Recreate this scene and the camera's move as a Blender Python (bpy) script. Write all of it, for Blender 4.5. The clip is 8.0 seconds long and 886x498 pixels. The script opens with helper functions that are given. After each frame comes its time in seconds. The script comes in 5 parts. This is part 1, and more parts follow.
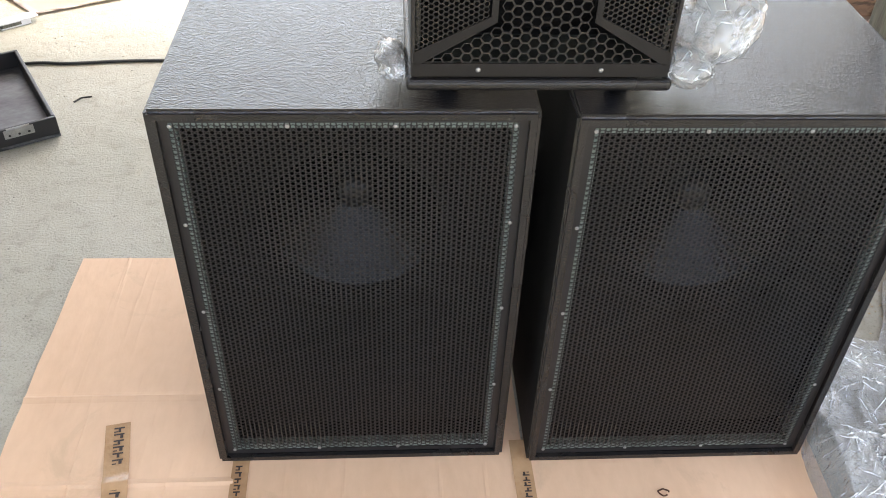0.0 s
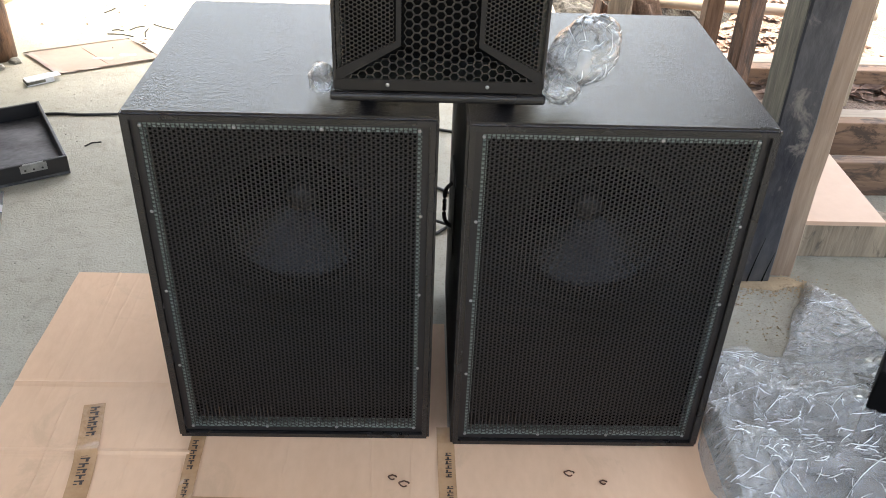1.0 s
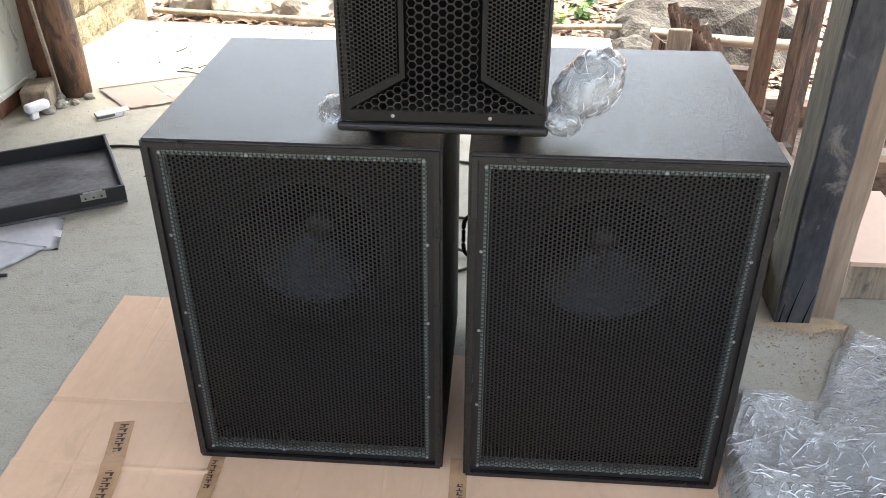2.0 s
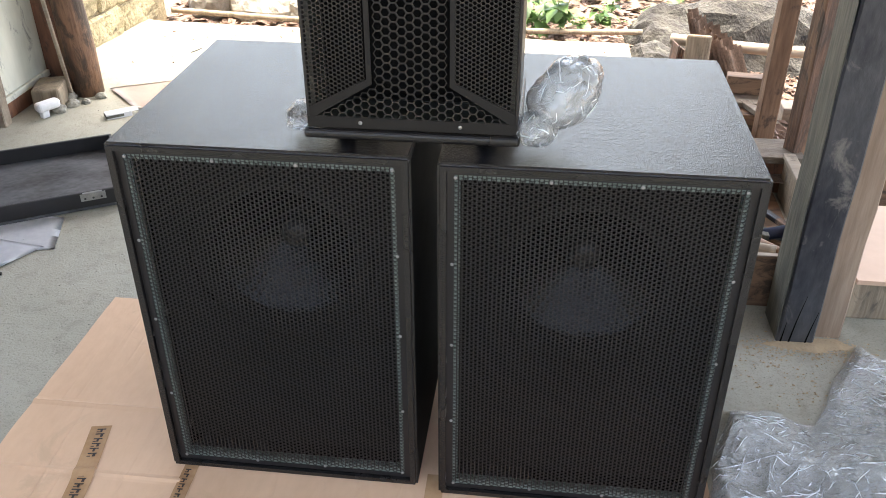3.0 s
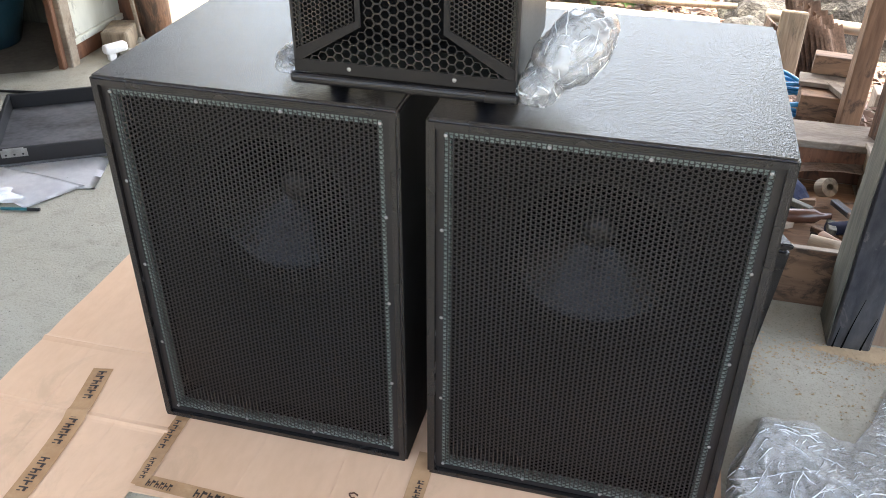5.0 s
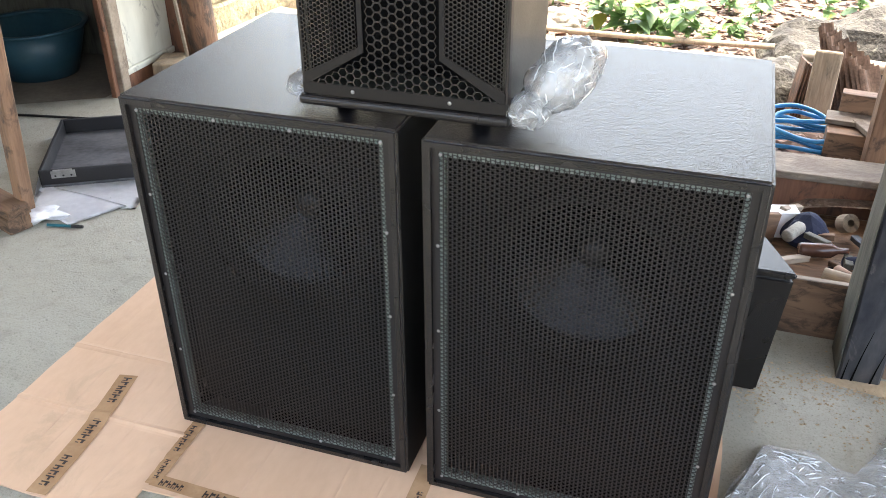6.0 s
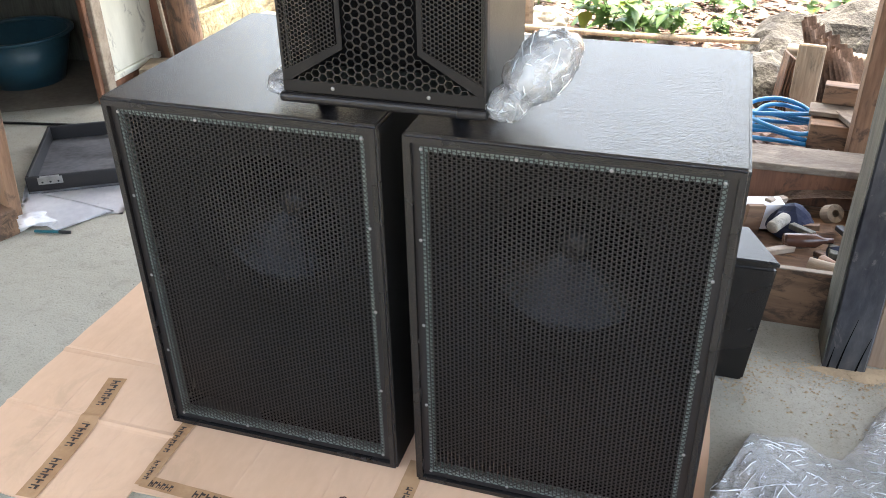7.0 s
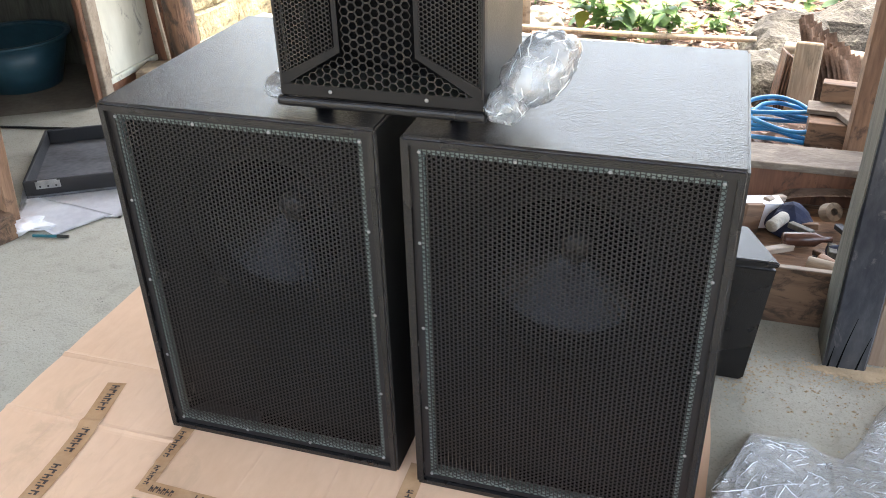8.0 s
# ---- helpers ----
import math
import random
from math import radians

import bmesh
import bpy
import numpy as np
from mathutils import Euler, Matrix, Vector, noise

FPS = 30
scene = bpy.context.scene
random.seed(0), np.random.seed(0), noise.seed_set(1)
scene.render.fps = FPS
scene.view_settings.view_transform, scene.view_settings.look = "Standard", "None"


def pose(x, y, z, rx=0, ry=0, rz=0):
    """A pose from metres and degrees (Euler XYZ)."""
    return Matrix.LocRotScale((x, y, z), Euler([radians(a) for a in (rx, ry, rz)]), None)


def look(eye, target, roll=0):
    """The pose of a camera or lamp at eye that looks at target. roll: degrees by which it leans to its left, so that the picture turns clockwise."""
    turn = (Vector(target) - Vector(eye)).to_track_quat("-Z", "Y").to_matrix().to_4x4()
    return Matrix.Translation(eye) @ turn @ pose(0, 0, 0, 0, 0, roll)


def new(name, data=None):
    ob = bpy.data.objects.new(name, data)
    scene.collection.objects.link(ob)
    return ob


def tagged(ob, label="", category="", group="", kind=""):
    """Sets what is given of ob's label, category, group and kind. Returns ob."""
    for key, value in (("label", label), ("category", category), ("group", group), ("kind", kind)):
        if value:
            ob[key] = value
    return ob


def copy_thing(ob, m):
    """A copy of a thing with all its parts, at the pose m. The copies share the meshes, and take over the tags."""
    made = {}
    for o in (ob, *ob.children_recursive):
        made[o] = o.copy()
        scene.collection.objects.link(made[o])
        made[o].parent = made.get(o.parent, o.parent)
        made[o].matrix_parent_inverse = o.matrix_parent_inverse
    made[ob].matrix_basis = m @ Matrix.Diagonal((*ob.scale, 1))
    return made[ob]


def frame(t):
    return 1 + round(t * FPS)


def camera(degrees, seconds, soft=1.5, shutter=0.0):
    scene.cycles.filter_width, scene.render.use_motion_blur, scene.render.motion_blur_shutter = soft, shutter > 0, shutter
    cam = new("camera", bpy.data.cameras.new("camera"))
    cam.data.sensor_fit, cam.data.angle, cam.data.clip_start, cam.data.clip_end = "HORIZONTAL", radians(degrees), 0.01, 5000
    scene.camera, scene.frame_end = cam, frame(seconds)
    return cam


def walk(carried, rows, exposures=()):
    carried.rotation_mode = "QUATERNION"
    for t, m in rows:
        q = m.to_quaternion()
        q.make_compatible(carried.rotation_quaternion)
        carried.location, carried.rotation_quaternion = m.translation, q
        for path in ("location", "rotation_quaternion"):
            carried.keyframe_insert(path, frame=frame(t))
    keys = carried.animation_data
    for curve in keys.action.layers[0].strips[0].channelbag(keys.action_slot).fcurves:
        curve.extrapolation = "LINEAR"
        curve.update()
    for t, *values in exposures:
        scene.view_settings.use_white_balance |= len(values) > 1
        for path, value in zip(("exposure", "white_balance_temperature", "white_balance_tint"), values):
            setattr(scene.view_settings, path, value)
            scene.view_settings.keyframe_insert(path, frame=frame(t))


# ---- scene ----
cam = camera(54.4, 8.0, 0.95)
PATH = [
    (0, (-0.24, -1.076, 1.472), (-0.126, 0.453, 0.187), 2.2),
    (0.5, (-0.18, -1.283, 1.488), (-0.024, 0.366, 0.368), 2.7),
    (1, (-0.063, -1.41, 1.498), (0.003, 0.246, 0.379), 2.3),
    (1.5, (0.046, -1.442, 1.499), (-0.051, 0.241, 0.423), 2.0),
    (2, (0.084, -1.434, 1.495), (-0.04, 0.266, 0.449), 0.1),
    (2.2, (0.114, -1.41, 1.494), (-0.024, 0.291, 0.452), -1.1),
    (3.3, (0.22, -1.368, 1.467), (0.002, 0.326, 0.428), 0.1),
    (3.5, (0.234, -1.372, 1.444), (0.007, 0.329, 0.418), -0.2),
    (4, (0.254, -1.302, 1.409), (-0.011, 0.388, 0.372), 0.1),
    (4.5, (0.284, -1.216, 1.38), (-0.031, 0.434, 0.295), 1.3),
    (4.7, (0.316, -1.221, 1.401), (-0.033, 0.407, 0.292), 1.0),
    (6, (0.488, -1.289, 1.411), (-0.052, 0.344, 0.39), -0.2),
    (6.5, (0.499, -1.299, 1.401), (-0.032, 0.338, 0.38), -0.6),
    (7, (0.512, -1.298, 1.401), (-0.016, 0.343, 0.386), -1.1),
    (7.5, (0.514, -1.289, 1.404), (-0.015, 0.351, 0.389), -1.7),
    (8, (0.51, -1.293, 1.404), (-0.015, 0.348, 0.389), -1.5),
]
walk(cam, [(t, look(eye, target, roll)) for t, eye, target, roll in PATH], [(0.0, 3.86, 7400, 7), (0.5, 3.66, 7450, 7), (1.0, 3.46, 7200, 6), (2.0, 3.47, 6950, 6), (3.5, 3.47, 6950, 6), (4.0, 3.53, 6950, 6), (4.5, 3.80, 6950, 6), (6.0, 3.82, 6950, 6), (8.0, 3.82, 6950, 6)])

# ---- world, sun, exposure ----
world = bpy.data.worlds.new("sky")
scene.world = world
world.use_nodes = True
wt = world.node_tree
sky = wt.nodes.new("ShaderNodeTexSky")
sky.sky_type = 'NISHITA'
sky.sun_disc = False
sky.sun_elevation = radians(81)
sky.sun_rotation = radians(30)
sky.air_density, sky.dust_density, sky.ozone_density = 1.0, 7.0, 1.0
wt.links.new(sky.outputs[0], wt.nodes["Background"].inputs[0])
wt.nodes["Background"].inputs[1].default_value = 0.15

sun = new("sun", bpy.data.lights.new("sun", 'SUN'))
sun.data.energy, sun.data.angle, sun.data.color = 0.6, radians(45), (1.0, 0.94, 0.86)
sun.matrix_world = look((1.0, 1.75, 13), (0, 0, 0))


# ---- materials ----
def material(name, base, rough=0.6, metal=0.0, dark=None, scale=6.0, fine=60.0, bump=0.15, bump_scale=None,
             stretch=(1, 1, 1), spread=0.5, rough_vary=0.12, spec=0.5, dist=0.002, vary=0.0, pebble=0, stain=None):
    """Base colour broken up by a broad noise (stains) and a fine one (grain), with relief from the fine one."""
    m = bpy.data.materials.new(name)
    m.use_nodes = True
    nt = m.node_tree
    n, l = nt.nodes, nt.links
    b = n["Principled BSDF"]
    b.inputs["Metallic"].default_value = metal
    b.inputs["Specular IOR Level"].default_value = spec
    tc, mp = n.new("ShaderNodeTexCoord"), n.new("ShaderNodeMapping")
    mp.inputs["Scale"].default_value = stretch
    l.new(tc.outputs["Object"], mp.inputs[0])
    big, small = n.new("ShaderNodeTexNoise"), n.new("ShaderNodeTexNoise")
    big.inputs["Scale"].default_value, big.inputs["Detail"].default_value = scale, 6
    small.inputs["Scale"].default_value, small.inputs["Detail"].default_value = fine, 4
    for t in (big, small):
        l.new(mp.outputs[0], t.inputs["Vector"])
    dark = dark or tuple(c * 0.6 for c in base)
    ramp = n.new("ShaderNodeValToRGB")
    ramp.color_ramp.elements[0].position, ramp.color_ramp.elements[1].position = 0.5 - spread * 0.5, 0.5 + spread * 0.5
    ramp.color_ramp.elements[0].color, ramp.color_ramp.elements[1].color = (*dark, 1), (*base, 1)
    mix = n.new("ShaderNodeMath")
    mix.operation = 'MULTIPLY_ADD'
    l.new(small.outputs[0], mix.inputs[0])
    mix.inputs[1].default_value = 0.45
    sub = n.new("ShaderNodeMath")
    sub.operation = 'SUBTRACT'
    l.new(big.outputs[0], sub.inputs[0])
    sub.inputs[1].default_value = 0.22
    l.new(sub.outputs[0], mix.inputs[2])
    last = mix
    if vary:
        oi, ad = n.new("ShaderNodeObjectInfo"), n.new("ShaderNodeMath")
        ad.operation = 'MULTIPLY_ADD'
        l.new(oi.outputs["Random"], ad.inputs[0])
        ad.inputs[1].default_value = vary
        l.new(mix.outputs[0], ad.inputs[2])
        last = ad
    l.new(last.outputs[0], ramp.inputs[0])
    colour = ramp.outputs[0]
    if stain:                                    # (colour, share, size): patches with ragged outlines
        st, sr, sm = n.new("ShaderNodeTexNoise"), n.new("ShaderNodeMapRange"), n.new("ShaderNodeMix")
        st.inputs["Scale"].default_value, st.inputs["Detail"].default_value, st.inputs["Roughness"].default_value = stain[2], 9, 0.68
        st.inputs["Distortion"].default_value = 0.7
        sv = n.new("ShaderNodeMapping")
        sv.inputs["Location"].default_value = (3.7, 1.9, 5.3)
        sv.inputs["Scale"].default_value = tuple(1 + 0.25 * (k - 1) for k in stretch)
        l.new(tc.outputs["Object"], sv.inputs[0])
        l.new(sv.outputs[0], st.inputs["Vector"])
        l.new(st.outputs[0], sr.inputs[0])
        sr.inputs["From Min"].default_value, sr.inputs["From Max"].default_value = 0.66 - stain[1] * 0.5, 0.76 - stain[1] * 0.5
        sr.inputs["To Max"].default_value = 0.85
        sm.data_type = 'RGBA'
        l.new(sr.outputs[0], sm.inputs[0])
        l.new(colour, sm.inputs[6])
        sm.inputs[7].default_value = (*stain[0], 1)
        colour = sm.outputs[2]
    l.new(colour, b.inputs["Base Color"])
    rr = n.new("ShaderNodeMapRange")
    rr.inputs["To Min"].default_value, rr.inputs["To Max"].default_value = rough - rough_vary, rough + rough_vary
    l.new(big.outputs[0], rr.inputs[0])
    l.new(rr.outputs[0], b.inputs["Roughness"])
    bp = n.new("ShaderNodeBump")
    bp.inputs["Strength"].default_value, bp.inputs["Distance"].default_value = bump, dist
    h = small
    if pebble:
        h = n.new("ShaderNodeTexVoronoi")
        h.inputs["Scale"].default_value = pebble
        wob, wm = n.new("ShaderNodeTexNoise"), n.new("ShaderNodeVectorMath")
        wob.inputs["Scale"].default_value = pebble * 0.7
        l.new(tc.outputs["Object"], wob.inputs["Vector"])
        wm.operation = 'MULTIPLY_ADD'
        l.new(wob.outputs["Color"], wm.inputs[0])
        wm.inputs[1].default_value = (1.2 / pebble,) * 3
        l.new(tc.outputs["Object"], wm.inputs[2])
        l.new(wm.outputs[0], h.inputs["Vector"])
    elif bump_scale:
        h = n.new("ShaderNodeTexNoise")
        h.inputs["Scale"].default_value, h.inputs["Detail"].default_value = bump_scale, 3
        l.new(tc.outputs["Object"], h.inputs["Vector"])
    l.new(h.outputs[0], bp.inputs["Height"])
    l.new(bp.outputs[0], b.inputs["Normal"])
    return m


def clear_film(name, milk=0.08, bump_scale=30, strength=0.5):
    """Thin clear plastic: see-through, with a sharp gloss and a little milkiness at the creases."""
    m = bpy.data.materials.new(name)
    m.use_nodes = True
    n, l = m.node_tree.nodes, m.node_tree.links
    n.remove(n["Principled BSDF"])
    out = n["Material Output"]
    tr, gl, df = n.new("ShaderNodeBsdfTransparent"), n.new("ShaderNodeBsdfGlossy"), n.new("ShaderNodeBsdfDiffuse")
    tr.inputs[0].default_value = (0.97, 0.98, 0.99, 1)
    gl.inputs["Roughness"].default_value = 0.07
    df.inputs[0].default_value = (0.86, 0.89, 0.88, 1)
    tc, ns, bp = n.new("ShaderNodeTexCoord"), n.new("ShaderNodeTexNoise"), n.new("ShaderNodeBump")
    ns.inputs["Scale"].default_value, ns.inputs["Detail"].default_value, ns.inputs["Distortion"].default_value = bump_scale, 5, 1.5
    l.new(tc.outputs["Object"], ns.inputs["Vector"])
    bp.inputs["Strength"].default_value, bp.inputs["Distance"].default_value = strength, 0.01
    vo, wv, ht = n.new("ShaderNodeTexVoronoi"), n.new("ShaderNodeVectorMath"), n.new("ShaderNodeMath")
    vo.inputs["Scale"].default_value = bump_scale * 1.7
    wv.operation, ht.operation = 'MULTIPLY_ADD', 'MULTIPLY_ADD'
    l.new(ns.outputs["Color"], wv.inputs[0])
    wv.inputs[1].default_value = (1.6 / bump_scale,) * 3
    l.new(tc.outputs["Object"], wv.inputs[2])
    l.new(wv.outputs[0], vo.inputs["Vector"])
    l.new(vo.outputs["Distance"], ht.inputs[0])
    ht.inputs[1].default_value = 0.9
    l.new(ns.outputs[0], ht.inputs[2])
    l.new(ht.outputs[0], bp.inputs["Height"])
    l.new(bp.outputs[0], gl.inputs["Normal"])
    m1, m2, fr = n.new("ShaderNodeMixShader"), n.new("ShaderNodeMixShader"), n.new("ShaderNodeFresnel")
    fr.inputs[0].default_value = 1.5
    l.new(bp.outputs[0], fr.inputs["Normal"])
    fm = n.new("ShaderNodeMath")
    fm.operation = 'MULTIPLY_ADD'
    fm.inputs[1].default_value, fm.inputs[2].default_value = 1.5, 0.04
    fm.use_clamp = True
    l.new(fr.outputs[0], fm.inputs[0])
    # milky where the film lies in several layers, clear elsewhere
    lay, lr = n.new("ShaderNodeTexNoise"), n.new("ShaderNodeMapRange")
    lay.inputs["Scale"].default_value, lay.inputs["Detail"].default_value, lay.inputs["Distortion"].default_value = 9, 2, 0.8
    l.new(tc.outputs["Object"], lay.inputs["Vector"])
    l.new(lay.outputs[0], lr.inputs[0])
    lr.inputs["From Min"].default_value, lr.inputs["From Max"].default_value = 0.36, 0.66
    lr.inputs["To Min"].default_value, lr.inputs["To Max"].default_value = milk * 0.75, milk * 1.25
    l.new(lr.outputs[0], m1.inputs[0])
    l.new(tr.outputs[0], m1.inputs[1])
    l.new(df.outputs[0], m1.inputs[2])
    l.new(fm.outputs[0], m2.inputs[0])
    l.new(m1.outputs[0], m2.inputs[1])
    l.new(gl.outputs[0], m2.inputs[2])
    l.new(m2.outputs[0], out.inputs[0])
    return m


def concrete_material():
    """Worn floor: broad damp stains, middle blotches, fine grit, thin scratches."""
    m = bpy.data.materials.new("concrete")
    m.use_nodes = True
    n, l = m.node_tree.nodes, m.node_tree.links
    b = n["Principled BSDF"]
    tc = n.new("ShaderNodeTexCoord")
    def noise_tex(scale, detail, rough=0.6, dist=0.0):
        t = n.new("ShaderNodeTexNoise")
        t.inputs["Scale"].default_value, t.inputs["Detail"].default_value, t.inputs["Roughness"].default_value, t.inputs["Distortion"].default_value = scale, detail, rough, dist
        l.new(tc.outputs["Object"], t.inputs["Vector"])
        return t
    def ramp(src, stops):
        c = n.new("ShaderNodeValToRGB")
        c.color_ramp.elements[0].position, c.color_ramp.elements[0].color = stops[0][0], (*stops[0][1], 1)
        c.color_ramp.elements[1].position, c.color_ramp.elements[1].color = stops[-1][0], (*stops[-1][1], 1)
        for p, col in stops[1:-1]:
            c.color_ramp.elements.new(p).color = (*col, 1)
        l.new(src.outputs[0], c.inputs[0])
        return c
    def mul(x, y, f):
        k = n.new("ShaderNodeMix")
        k.data_type, k.blend_type = 'RGBA', 'MULTIPLY'
        k.inputs[0].default_value = f
        l.new(x, k.inputs[6])
        l.new(y, k.inputs[7])
        return k.outputs[2]
    broad, mid, grit = noise_tex(1.3, 8, 0.68, 0.6), noise_tex(17, 9, 0.72, 0.5), noise_tex(160, 3)
    scr = n.new("ShaderNodeTexVoronoi")
    scr.feature = 'DISTANCE_TO_EDGE'
    scr.inputs["Scale"].default_value = 9
    warp = noise_tex(6, 4)
    l.new(warp.outputs["Color"], scr.inputs["Vector"])
    c1 = ramp(broad, ((0.30, (0.285, 0.272, 0.217)), (0.5, (0.36, 0.345, 0.285)), (0.68, (0.415, 0.40, 0.34))))
    c2 = ramp(mid, ((0.28, (0.72, 0.71, 0.67)), (0.46, (0.95, 0.95, 0.94)), (0.75, (1.0, 1.0, 1.0))))
    c3 = ramp(grit, ((0.30, (0.62, 0.60, 0.55)), (0.45, (1, 1, 1)), (0.9, (1, 1, 1))))
    c4 = ramp(scr, ((0.0, (0.6, 0.57, 0.5)), (0.012, (1, 1, 1))))
    out = mul(mul(mul(c1.outputs[0], c2.outputs[0], 1.0), c3.outputs[0], 0.85), c4.outputs[0], 0.45)
    l.new(out, b.inputs["Base Color"])
    b.inputs["Roughness"].default_value = 0.82
    add = n.new("ShaderNodeMath")
    add.operation = 'MULTIPLY_ADD'
    l.new(mid.outputs[0], add.inputs[0])
    add.inputs[1].default_value = 2.0
    l.new(grit.outputs[0], add.inputs[2])
    bp = n.new("ShaderNodeBump")
    bp.inputs["Strength"].default_value, bp.inputs["Distance"].default_value = 0.6, 0.004
    l.new(add.outputs[0], bp.inputs["Height"])
    l.new(bp.outputs[0], b.inputs["Normal"])
    return m


def leaf_material(name, base, dark):
    """A living leaf: satin upper side that lets part of the daylight through."""
    m = material(name, base, 0.42, dark=dark, scale=8, fine=60, vary=0.35)
    n, l = m.node_tree.nodes, m.node_tree.links
    b, out = n["Principled BSDF"], n["Material Output"]
    tr, mx = n.new("ShaderNodeBsdfTranslucent"), n.new("ShaderNodeMixShader")
    l.new(b.inputs["Base Color"].links[0].from_socket, tr.inputs[0])
    mx.inputs[0].default_value = 0.4
    l.new(b.outputs[0], mx.inputs[1])
    l.new(tr.outputs[0], mx.inputs[2])
    l.new(mx.outputs[0], out.inputs[0])
    return m


